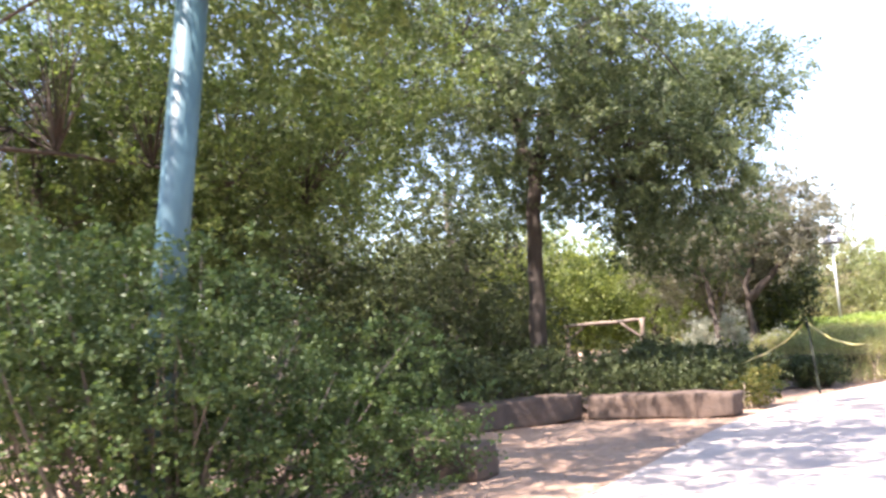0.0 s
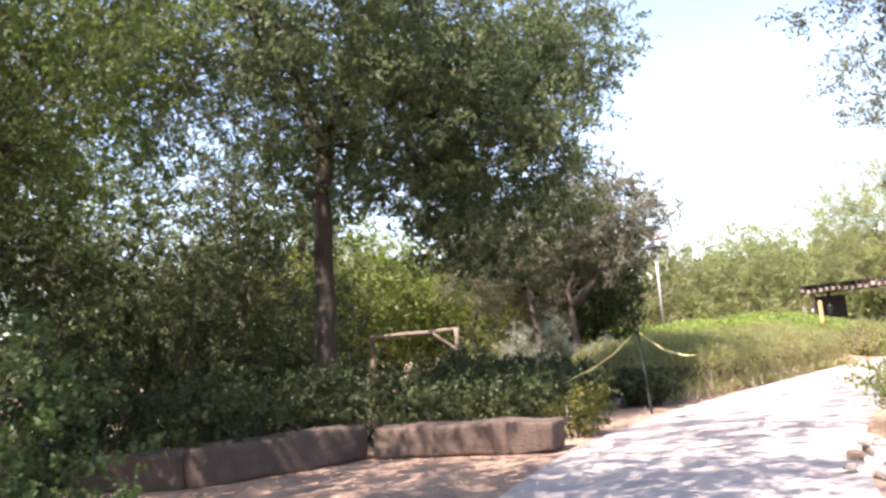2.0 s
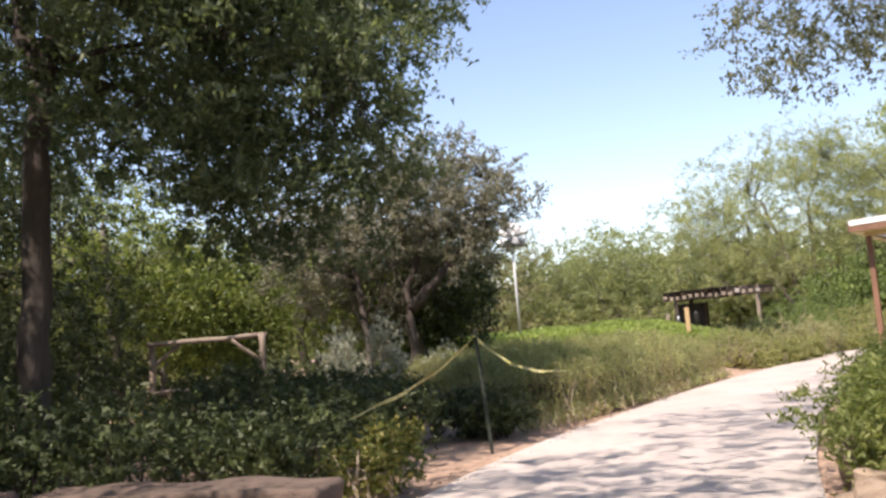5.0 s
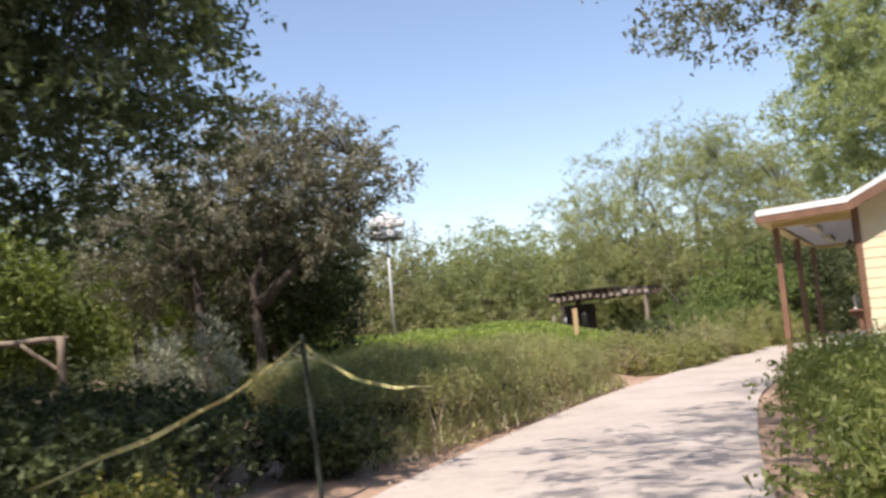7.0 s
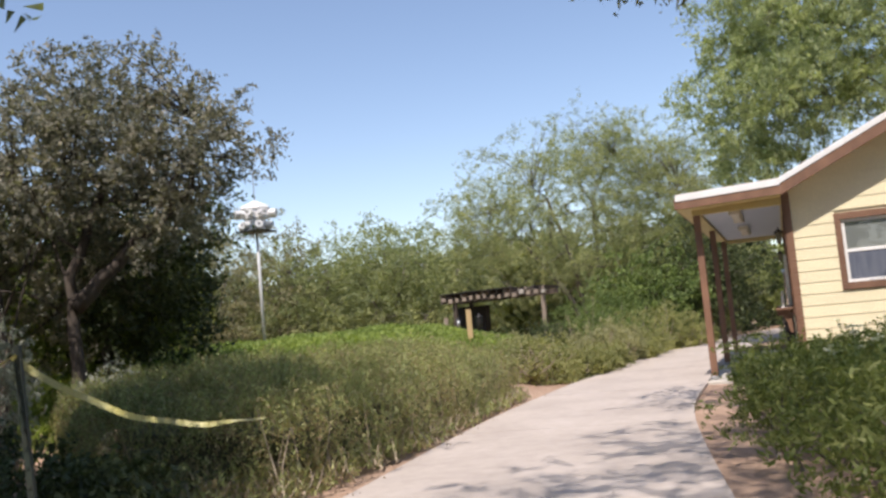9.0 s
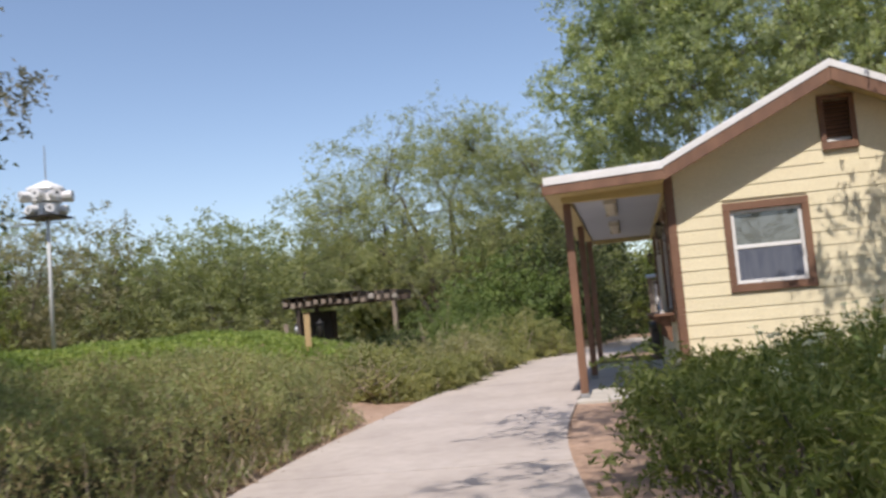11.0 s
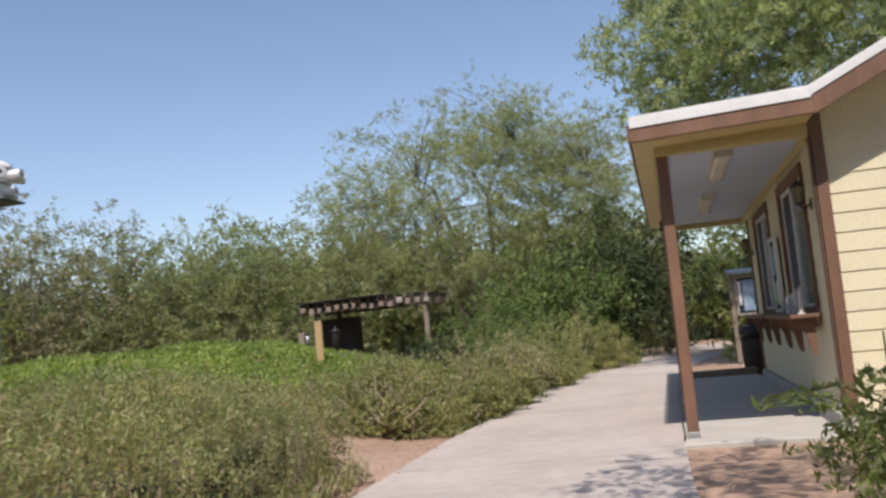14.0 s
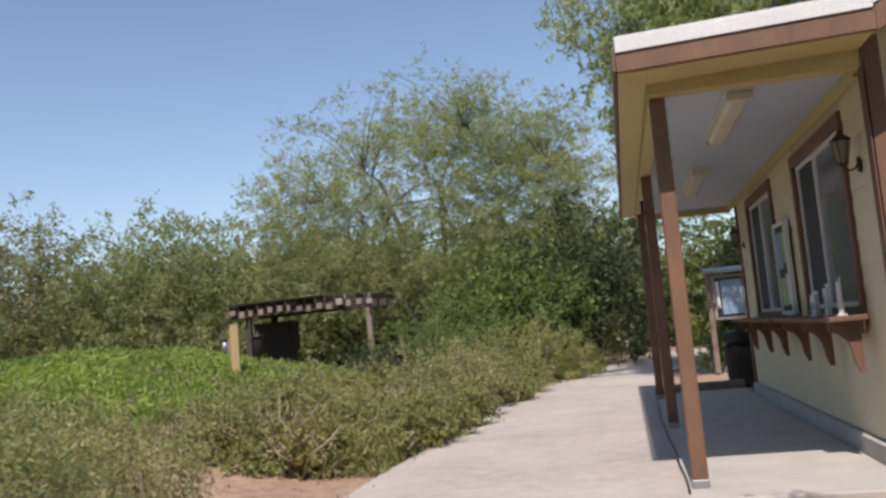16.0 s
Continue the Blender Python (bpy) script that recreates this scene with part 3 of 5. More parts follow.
part("fascia", prism(bmesh.new(), [(EAVE_X - 0.004, EAVE_Z - 0.087), (VAL_X + 0.01, VAL_Z - 0.087), (VAL_X + 0.01, VAL_Z - 0.215), (EAVE_X - 0.004, EAVE_Z - 0.205)], "y", RY1 + 0.012, RY1 + 0.05), BROWN, house)
part("fascia", prism(bmesh.new(), [(VAL_X + 0.012, VAL_Z - 0.066), (RIDGE_X, RIDGE_Z - 0.077), (RIDGE_X, RIDGE_Z - 0.245), (VAL_X + 0.012, VAL_Z - 0.225)], "y", RY1 + 0.010, RY1 + 0.048), BROWN, house)
part("fascia", prism(bmesh.new(), [(RIDGE_X + 0.003, RIDGE_Z - 0.077), (HOUSE_X2 + 0.39, RIDGE_Z - (HOUSE_X2 + 0.39 - RIDGE_X) * PITCH - 0.073), (HOUSE_X2 + 0.39, RIDGE_Z - (HOUSE_X2 + 0.39 - RIDGE_X) * PITCH - 0.24), (RIDGE_X + 0.003, RIDGE_Z - 0.245)], "y", RY1 + 0.010, RY1 + 0.048), BROWN, house)
boxed("eave_board", (EAVE_X - 0.028, RY1 + 0.02, EAVE_Z - 0.20), (EAVE_X - 0.006, RY2, EAVE_Z - 0.05), BROWN, house)
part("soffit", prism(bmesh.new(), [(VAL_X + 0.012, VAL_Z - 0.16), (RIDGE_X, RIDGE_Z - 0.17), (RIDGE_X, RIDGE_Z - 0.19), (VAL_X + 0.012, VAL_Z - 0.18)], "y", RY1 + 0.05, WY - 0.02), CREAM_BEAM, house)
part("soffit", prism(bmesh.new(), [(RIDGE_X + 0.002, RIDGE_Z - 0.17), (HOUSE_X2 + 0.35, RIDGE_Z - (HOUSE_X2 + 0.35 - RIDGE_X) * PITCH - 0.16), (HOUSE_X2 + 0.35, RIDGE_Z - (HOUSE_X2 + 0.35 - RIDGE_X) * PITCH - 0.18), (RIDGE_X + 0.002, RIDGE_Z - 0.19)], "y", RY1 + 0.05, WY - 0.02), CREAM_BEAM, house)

# porch: ceiling, cream beams, posts, slab
PX = -0.315
boxed("ceiling", (PX + 0.06, WY + 0.12, 2.64), (WX - 0.03, WY2 + 0.62, 2.67), CEIL, house, 0, "pale blue-grey porch ceiling")
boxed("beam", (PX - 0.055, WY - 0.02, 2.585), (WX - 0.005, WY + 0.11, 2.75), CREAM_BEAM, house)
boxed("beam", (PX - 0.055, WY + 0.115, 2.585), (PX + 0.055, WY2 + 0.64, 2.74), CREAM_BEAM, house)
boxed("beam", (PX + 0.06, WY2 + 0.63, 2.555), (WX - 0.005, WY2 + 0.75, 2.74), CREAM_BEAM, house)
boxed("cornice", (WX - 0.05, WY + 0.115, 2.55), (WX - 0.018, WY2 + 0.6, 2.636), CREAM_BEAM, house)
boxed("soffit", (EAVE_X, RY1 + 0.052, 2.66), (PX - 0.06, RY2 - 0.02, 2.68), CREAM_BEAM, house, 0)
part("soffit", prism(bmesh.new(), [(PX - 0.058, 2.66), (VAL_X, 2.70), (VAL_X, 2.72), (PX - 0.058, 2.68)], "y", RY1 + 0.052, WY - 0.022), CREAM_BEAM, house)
for y in (28.12, 31.45, 34.85):
    post = thing("porch_post", "brown-painted square porch post on a metal foot", "post", PX, y, 0.016, group="porch posts")
    boxed("shaft", (-0.052, -0.052, 0.05), (0.052, 0.052, 2.568), BROWN, post, 0.006)
    boxed("post_base", (-0.056, -0.056, 0.0), (0.056, 0.056, 0.055), GREY_METAL, post, 0.006, "galvanised metal foot")
# small dark piece in place of the cable bits on the second post
boxed("electrical_box", (PX - 0.085, 31.40, 2.2), (PX - 0.056, 31.44, 2.34), BLACK_METAL, house, 0.004)
slab = tagged(boxed("porch_slab", (-0.415, 27.72, -0.05), (WX - 0.062, 35.7, 0.016), SLAB, None, 0.012), "pale concrete porch slab in front of the house", "slab", kind="structure")
timber = tagged(boxed("timber_edging", (-0.36, 35.72, 0.0), (0.92, 35.86, 0.13), OLD_WOOD, None, 0.015), "weathered landscape timber at the end of the porch slab", "edging")
cable_bm = bmesh.new()
pts = [Vector((-0.40 + 0.006 * math.sin(k * 0.9) + 0.008 * math.sin(k * 0.27), 27.9 + k * 0.22, 0.025)) for k in range(33)]
tube(cable_bm, pts, [0.009] * len(pts), 6)
tagged(smooth(part("cable", cable_bm, BLACK_PLASTIC)), "black cable lying along the porch slab's edge", "cable")


def ceiling_lamp(y):
    t = thing("ceiling_light", "yellowed fluorescent wraparound lamp under the porch ceiling", "ceiling light", 0.25, y, 2.637, group="porch ceiling lights")
    boxed("housing", (-0.09, -0.80, -0.028), (0.09, 0.80, 0.0), WHITE_METAL, t, 0.004)
    bm = bmesh.new()
    prof = [(-0.085, -0.03), (0.085, -0.03), (0.075, -0.065), (0.045, -0.088), (-0.045, -0.088), (-0.075, -0.065)]
    prism(bm, prof, "y", -0.77, 0.77)
    part("diffuser", bm, PLASTIC, t, "yellowed ribbed plastic diffuser")
    for s in (-1, 1):
        boxed("end_cap", (-0.09, s * 0.772, -0.092), (0.09, s * 0.805, -0.03), PLASTIC, t, 0.006)


ceiling_lamp(29.1)
ceiling_lamp(32.35)


def gable_window():
    a, b, c, d = WIN
    w = thing("window", "white vinyl sash window in a brown wooden surround", "window")
    w["kind"] = "structure"
    for name, p, q in (("trim", (a - 0.09, WY - 0.035, d), (b + 0.09, WY + 0.005, d + 0.10)), ("trim", (a - 0.09, WY - 0.035, c - 0.10), (b + 0.09, WY + 0.005, c)),
                       ("trim", (a - 0.09, WY - 0.033, c), (a, WY + 0.005, d)), ("trim", (b, WY - 0.033, c), (b + 0.09, WY + 0.005, d))):
        boxed(name, p, q, BROWN, w, 0.004)
    f = 0.045
    mid = (c + d) / 2
    boxed("window_frame", (a, WY + 0.006, d - f), (b, WY + 0.075, d), WHITE, w)
    boxed("window_frame", (a, WY + 0.006, c), (b, WY + 0.075, c + f), WHITE, w)
    boxed("window_frame", (a, WY + 0.008, c + f), (a + f, WY + 0.073, d - f), WHITE, w)
    boxed("window_frame", (b - f, WY + 0.008, c + f), (b, WY + 0.073, d - f), WHITE, w)
    boxed("meeting_rail", (a + f, WY + 0.016, mid - 0.025), (b - f, WY + 0.07, mid + 0.025), WHITE, w)
    boxed("pane", (a + f, WY + 0.035, mid + 0.025), (b - f, WY + 0.041, d - f), PALE_GLASS, w, 0, "pale-tinted glass mirroring the trees")
    boxed("insect_screen", (a + f, WY + 0.026, c + f), (b - f, WY + 0.029, mid - 0.025), CURTAIN, w, 0, "blue-grey insect screen over the lower sash")
    boxed("backing", (a - 0.02, WY + 0.145, c - 0.02), (b + 0.02, WY + 0.165, d + 0.02), CURTAIN, w, 0, "dark blind behind the glass")


gable_window()


def gable_vent():
    a, b, c, d = VENT
    v = thing("gable_vent", "brown louvred vent high in the gable", "vent")
    for p, q in (((a - 0.04, WY - 0.04, d), (b + 0.04, WY + 0.01, d + 0.05)), ((a - 0.04, WY - 0.04, c - 0.09), (b + 0.04, WY + 0.01, c)), ((a - 0.04, WY - 0.038, c), (a + 0.03, WY + 0.01, d)), ((b - 0.03, WY - 0.038, c), (b + 0.04, WY + 0.01, d))):
        boxed("frame", p, q, BROWN, v, 0.004)
    k = 0
    z = c + 0.02
    while z < d - 0.03:
        boxed("slat", (a + 0.03, -0.003, -0.03), (b - 0.03, 0.003, 0.03), WHITE if z < c + 0.04 else BROWN, v, 0, m=Matrix.Translation((0, WY + 0.03, z + 0.02)) @ Matrix.Rotation(radians(-42), 4, "X"))
        z += 0.052
    boxed("backing", (a, WY + 0.146, c), (b, WY + 0.16, d), BLACK_PLASTIC, v, 0)


gable_vent()


def porch_window(a, b, c, d, split):
    w = thing("window", "sliding serving window with brown trim above the counter", "window", group="serving windows")
    w["kind"] = "structure"
    for p, q in (((WX - 0.04, a - 0.09, d), (WX - 0.005, b + 0.09, d + 0.10)), ((WX - 0.04, a - 0.09, c - 0.09), (WX - 0.005, b + 0.09, c)), ((WX - 0.038, a - 0.09, c), (WX - 0.005, a, d)), ((WX - 0.038, b, c), (WX - 0.005, b + 0.09, d))):
        boxed("trim", p, q, BROWN, w, 0.004)
    f = 0.035
    boxed("window_frame", (WX - 0.002, a, d - f), (WX + 0.08, b, d), WHITE, w)
    boxed("window_frame", (WX - 0.002, a, c), (WX + 0.08, b, c + f), WHITE, w)
    boxed("window_frame", (WX, a, c + f), (WX + 0.078, a + f, d - f), WHITE, w)
    boxed("window_frame", (WX, b - f, c + f), (WX + 0.078, b, d - f), WHITE, w)
    boxed("sash_bar", (WX + 0.004, split - 0.02, c + f), (WX + 0.07, split + 0.02, d - f), WHITE, w)
    boxed("pane", (WX + 0.03, a + f, c + f), (WX + 0.036, split - 0.02, d - f), BLIND_GLASS, w, 0, "glass over a blue-grey blind")
    boxed("insect_screen", (WX + 0.02, split + 0.02, c + f), (WX + 0.023, b - f, d - f), SCREEN, w, 0, "dark insect screen")
    boxed("backing", (WX + 0.145, a - 0.02, c - 0.02), (WX + 0.165, b + 0.02, d + 0.02), CURTAIN, w, 0)


porch_window(*PWIN[0], 29.86)
porch_window(*PWIN[1], 32.95)


def counter():
    t = thing("serving_counter", "brown wooden serving shelf on scrolled brackets", "counter")
    boxed("shelf", (0.68, 28.56, 0.985), (WX - 0.042, 31.0, 1.022), BROWN, t, 0.006)
    boxed("shelf", (0.66, 31.02, 0.985), (WX - 0.042, 34.1, 1.022), BROWN, t, 0.006)
    boxed("ledger", (WX - 0.06, 28.72, 0.89), (WX - 0.022, 34.08, 0.983), BROWN, t, 0.004)
    for y in (28.68, 29.6, 30.5, 31.6, 32.6, 33.7):
        out = [(WX - 0.08, 0.98), (WX - 0.29, 0.98), (WX - 0.29, 0.93)]
        for k in range(7):
            a = math.pi / 2 * k / 6
            out.append((WX - 0.27 + 0.13 * math.sin(a), 0.71 + 0.2 * math.cos(a)))
        out += [(WX - 0.11, 0.63), (WX - 0.08, 0.63)]
        part("bracket", prism(bmesh.new(), out, "y", y - 0.02, y + 0.02), BROWN, t)


counter()


def wall_lantern(x, y, z, turn):
    t = thing("wall_lantern", "black iron carriage lantern on the porch wall", "wall lamp", x, y, z, turn, group="porch lanterns")
    bm = bmesh.new()
    prism(bm, [(0.055 * math.cos(a), 0.09 * math.sin(a)) for a in (k * math.pi / 5 for k in range(10))], "x", -0.02, 0.0)
    part("backplate", bm, BLACK_METAL, t)
    bm = bmesh.new()
    tube(bm, [(-0.02, 0, 0.0), (-0.07, 0, -0.05), (-0.13, 0, -0.05), (-0.17, 0, 0.01)], [0.012, 0.011, 0.011, 0.012], 6)
    part("arm", bm, BLACK_METAL, t)
    for name, lo, hi, r1, r2 in (("base_ring", 0.0, 0.03, 0.05, 0.06), ("top_ring", 0.27, 0.29, 0.115, 0.115), ("hood", 0.291, 0.36, 0.115, 0.03), ("finial", 0.361, 0.41, 0.02, 0.008)):
        part(name, tube(bmesh.new(), [(-0.17, 0, lo), (-0.17, 0, hi)], [r1, r2], 6), BLACK_METAL, t)
    for k in range(6):
        a = k * math.pi / 3
        part("cage_bar", tube(bmesh.new(), [(-0.17 + 0.055 * math.cos(a), 0.055 * math.sin(a), 0.03), (-0.17 + 0.105 * math.cos(a), 0.105 * math.sin(a), 0.28)], [0.006, 0.006], 4), BLACK_METAL, t)
    bm = bmesh.new()
    tube(bm, [(-0.17, 0, 0.03), (-0.17, 0, 0.27)], [0.05, 0.098], 6)
    part("lantern_glass", bm, LAMP_GLASS, t, "seeded glass of the lantern")
    t.scale = (0.62, 0.62, 0.62)


wall_lantern(WX - 0.018, 28.36, 2.02, 0)
wall_lantern(WX - 0.02, 34.35, 1.98, 0)


def menu_board():
    t = thing("menu_board", "white-framed notice board with coloured papers between the windows", "notice board")
    a, b, c, d, x = 31.06, 31.7, 1.04, 1.96, WX - 0.085
    for p, q in (((x, a, d - 0.04), (x + 0.05, b, d)), ((x, a, c), (x + 0.05, b, c + 0.04)), ((x, a, c + 0.04), (x + 0.05, a + 0.04, d - 0.04)), ((x, b - 0.04, c + 0.04), (x + 0.05, b, d - 0.04))):
        boxed("frame", p, q, WHITE, t, 0.004)
    boxed("board", (x + 0.02, a + 0.04, c + 0.04), (x + 0.04, b - 0.04, d - 0.04), SCREEN, t, 0)
    for y, z, w, h, m in ((31.12, 1.55, 0.22, 0.3, PAPER_GREEN), (31.38, 1.5, 0.24, 0.36, PAPER_BLUE), (31.13, 1.14, 0.2, 0.3, PAPER_WHITE), (31.38, 1.13, 0.24, 0.28, PAPER_GREEN)):
        boxed("paper", (x + 0.014, y, z), (x + 0.018, y + w, z + h), m, t, 0)


menu_board()
for k, (y, h) in enumerate(((28.72, 0.27), (29.12, 0.24), (29.58, 0.2))):
    s = thing("card_holder", "white leaflet holder standing on the serving shelf", "leaflet holder", 0.80, y, 1.024, 12 * (k - 1), "leaflet holders")
    boxed("stand", (-0.03, -0.05, 0), (0.04, 0.05, 0.012), WHITE, s, 0.003)
    boxed("back", (0.012, -0.05, 0.012), (0.02, 0.05, h), WHITE, s, 0.002)
    boxed("leaflets", (-0.012, -0.045, 0.012), (0.01, 0.045, h - 0.03), PAPER_WHITE, s, 0.001)
    boxed("print", (-0.0155, -0.03, 0.05), (-0.0125, 0.03, h - 0.09), PAPER_BLUE, s, 0)

# ---- beyond the porch: kiosk and bin ----
def kiosk():
    t = thing("information_kiosk", "white notice case with a blue poster under a small roof", "notice board", 1.28, 39.6, 0)
    for x in (-0.36, 0.36):
        boxed("post", (x - 0.05, -0.05, 0), (x + 0.05, 0.05, 1.9), OLD_WOOD, t, 0.006)
    boxed("case", (-0.30, -0.06, 0.98), (0.30, 0.03, 1.82), GREY_BOARD, t, 0.01)
    boxed("pane", (-0.25, -0.066, 1.03), (0.25, -0.062, 1.77), DARK_GLASS, t, 0)
    boxed("poster", (-0.15, -0.074, 1.08), (0.23, -0.068, 1.72), PAPER_BLUE, t, 0)
    boxed("paper", (-0.24, -0.074, 1.2), (-0.18, -0.068, 1.7), PAPER_WHITE, t, 0)
    part("roof", prism(bmesh.new(), [(-0.26, 1.86), (0.22, 1.93), (0.22, 1.98), (-0.26, 1.91)], "x", -0.44, 0.46), GREY_METAL, t)


kiosk()


def trash_bin(x, y):
    t = thing("trash_bin", "dark barrel bin with a black liner bag", "trash bin", x, y, 0.0)
    bm = bmesh.new()
    tube(bm, [(0, 0, 0), (0, 0, 0.03), (0, 0, 0.4), (0, 0, 0.74)], [0.24, 0.25, 0.265, 0.27], 18)
    smooth(part("barrel", bm, DARK_WOOD, t))
    bm = bmesh.new()
    rings = [(0.60, 0.285), (0.68, 0.30), (0.78, 0.295), (0.82, 0.27), (0.79, 0.22), (0.72, 0.18)]
    tube(bm, [(0, 0, z) for z, r in rings], [r for z, r in rings], 22)
    for v in bm.verts:
        v.co += Vector((random.uniform(-1, 1), random.uniform(-1, 1), random.uniform(-1.5, 1))) * 0.018
    smooth(part("liner_bag", bm, BLACK_PLASTIC, t, "crumpled black plastic bag"))


trash_bin(1.02, 36.4)


# ---- posts, fence, rope, birdhouse, pergola ----
def birdhouse():
    t = thing("martin_house", "white multi-room bird house on a tall pole", "bird house", -10.3, 31.25, 1.05)
    bm = bmesh.new()
    tube(bm, [(0, 0, 0), (0, 0, 3.1)], [0.04, 0.032], 10)
    smooth(part("pole", bm, POLE_WHITE, t))
    bm = bmesh.new()
    tube(bm, [(0, 0, 3.1), (0, 0, 4.15)], [0.014, 0.01], 6)
    part("mast", bm, GREY_METAL, t)
    boxed("deck", (-0.34, -0.34, 2.74), (0.34, 0.34, 2.77), BLACK_METAL, t)
    bm = bmesh.new()
    for lo, hi, r in ((2.79, 3.02, 0.24), (3.05, 3.28, 0.30)):
        tube(bm, [(0, 0, lo), (0, 0, hi)], [r, r], 8)
    part("house_body", bm, WHITE, t)
    bm = bmesh.new()
    tube(bm, [(0, 0, 3.28), (0, 0, 3.33), (0, 0, 3.47)], [0.36, 0.34, 0.04], 8)
    part("roof", bm, WHITE_METAL, t)
    for lv, n, rr in ((2.89, 6, 0.30), (3.16, 8, 0.40)):
        for k in range(n):
            a = 2 * math.pi * k / n + 0.2
            bm = bmesh.new()
            prof = [(0.09 * math.cos(q), 0.085 * math.sin(q)) for q in (j * math.pi / 5 for j in range(10))]
            prism(bm, prof, "x", rr - 0.12, rr + 0.10)
            bmesh.ops.transform(bm, matrix=Matrix.Translation((0, 0, lv)) @ Matrix.Rotation(a, 4, "Z"), verts=bm.verts)
            room = part("nest_room", bm, WHITE, t)
            # black disc set on the front for the shade inside the nest hole
            bm = bmesh.new()
            prism(bm, [(0.028 * math.cos(q), 0.028 * math.sin(q)) for q in (j * math.pi / 4 for j in range(8))], "x", rr + 0.101, rr + 0.105)
            bmesh.ops.transform(bm, matrix=Matrix.Translation((0, 0, lv)) @ Matrix.Rotation(a, 4, "Z"), verts=bm.verts)
            part("entrance", bm, BLACK_PLASTIC, room)
    bm = bmesh.new()
    tube(bm, [(-0.9, 0.1, 2.68), (0.2, 0.1, 2.66)], [0.012, 0.012], 5)
    part("perch_arm", bm, GREY_METAL, t)


birdhouse()


def stake_and_tape():
    t = thing("steel_stake", "dark green steel T-post driven at the path's edge", "post", -2.33, 16.59, 0)
    m = Matrix.Rotation(radians(-4), 4, "Y")
    for p, q in (((-0.018, -0.003, -0.05), (0.018, 0.003, 1.26)), ((-0.003, 0.003, -0.05), (0.003, 0.03, 1.26))):
        boxed("blade", p, q, GREEN_STEEL, t, 0, m=m)
    for k in range(12):
        boxed("stud", (-0.01, -0.009, 0.2 + k * 0.085), (0.01, -0.003, 0.215 + k * 0.085), GREEN_STEEL, t, 0, m=m)
    for name, end, sag in (("barrier_tape", (-1.62, 13.55, 0.66), 0.10), ("barrier_tape", (-2.42, 18.6, 0.70), 0.16)):
        a, b = Vector((-2.42, 16.57, 1.21)), Vector(end)
        bm = bmesh.new()
        rows = []
        for k in range(33):
            f = k / 32
            p = a.lerp(b, f)
            p.z -= sag * 4 * f * (1 - f) * (1.25 - 0.5 * f) + 0.006 * math.sin(21 * f)
            tw = 0.5 + 2.2 * f + 0.5 * math.sin(9 * f)
            side = Vector((math.cos(tw) * 0.6, 0.2, math.sin(tw))).normalized() * 0.016
            rows.append((bm.verts.new(p - side), bm.verts.new(p + side)))
        for r, s in zip(rows, rows[1:]):
            bm.faces.new((r[0], r[1], s[1], s[0]))
        bmesh.ops.solidify(bm, geom=bm.faces[:], thickness=0.0006)
        tagged(smooth(part(name, bm, TAPE)), "faded yellow barrier tape sagging from the steel stake", "tape", "barrier tapes")


stake_and_tape()


def rough_log(bm, a, b, r):
    a, b = Vector(a), Vector(b)
    pts = [a.lerp(b, k / 6) + Vector((random.uniform(-1, 1), random.uniform(-1, 1), random.uniform(-1, 1))) * r * 0.25 for k in range(7)]
    tube(bm, pts, [r * random.uniform(0.85, 1.1) for _ in pts], 8)


def pole_fence():
    t = thing("pole_fence", "rustic fence bay of weathered round poles with braces", "fence")
    a, b = Vector((-10.3, 18.5, 0)), Vector((-8.9, 19.75, 0))
    for name, p, q, r in (("post", a, a + Vector((0, 0, 1.56)), 0.055), ("post", b, b + Vector((0, 0, 1.6)), 0.06), ("rail", a + Vector((0, -0.12, 1.53)), b + Vector((0, 0.12, 1.56)), 0.045), ("rail", a + Vector((0, 0, 0.7)), b + Vector((0, 0, 0.72)), 0.04),
                          ("brace", a.lerp(b, 0.25) + Vector((0, 0, 1.5)), a + Vector((0, 0, 1.15)), 0.035), ("brace", a.lerp(b, 0.72) + Vector((0, 0, 1.52)), b + Vector((0, 0, 1.1)), 0.035)):
        bm = bmesh.new()
        rough_log(bm, p, q, r)
        smooth(part(name, bm, OLD_WOOD, t))


pole_fence()


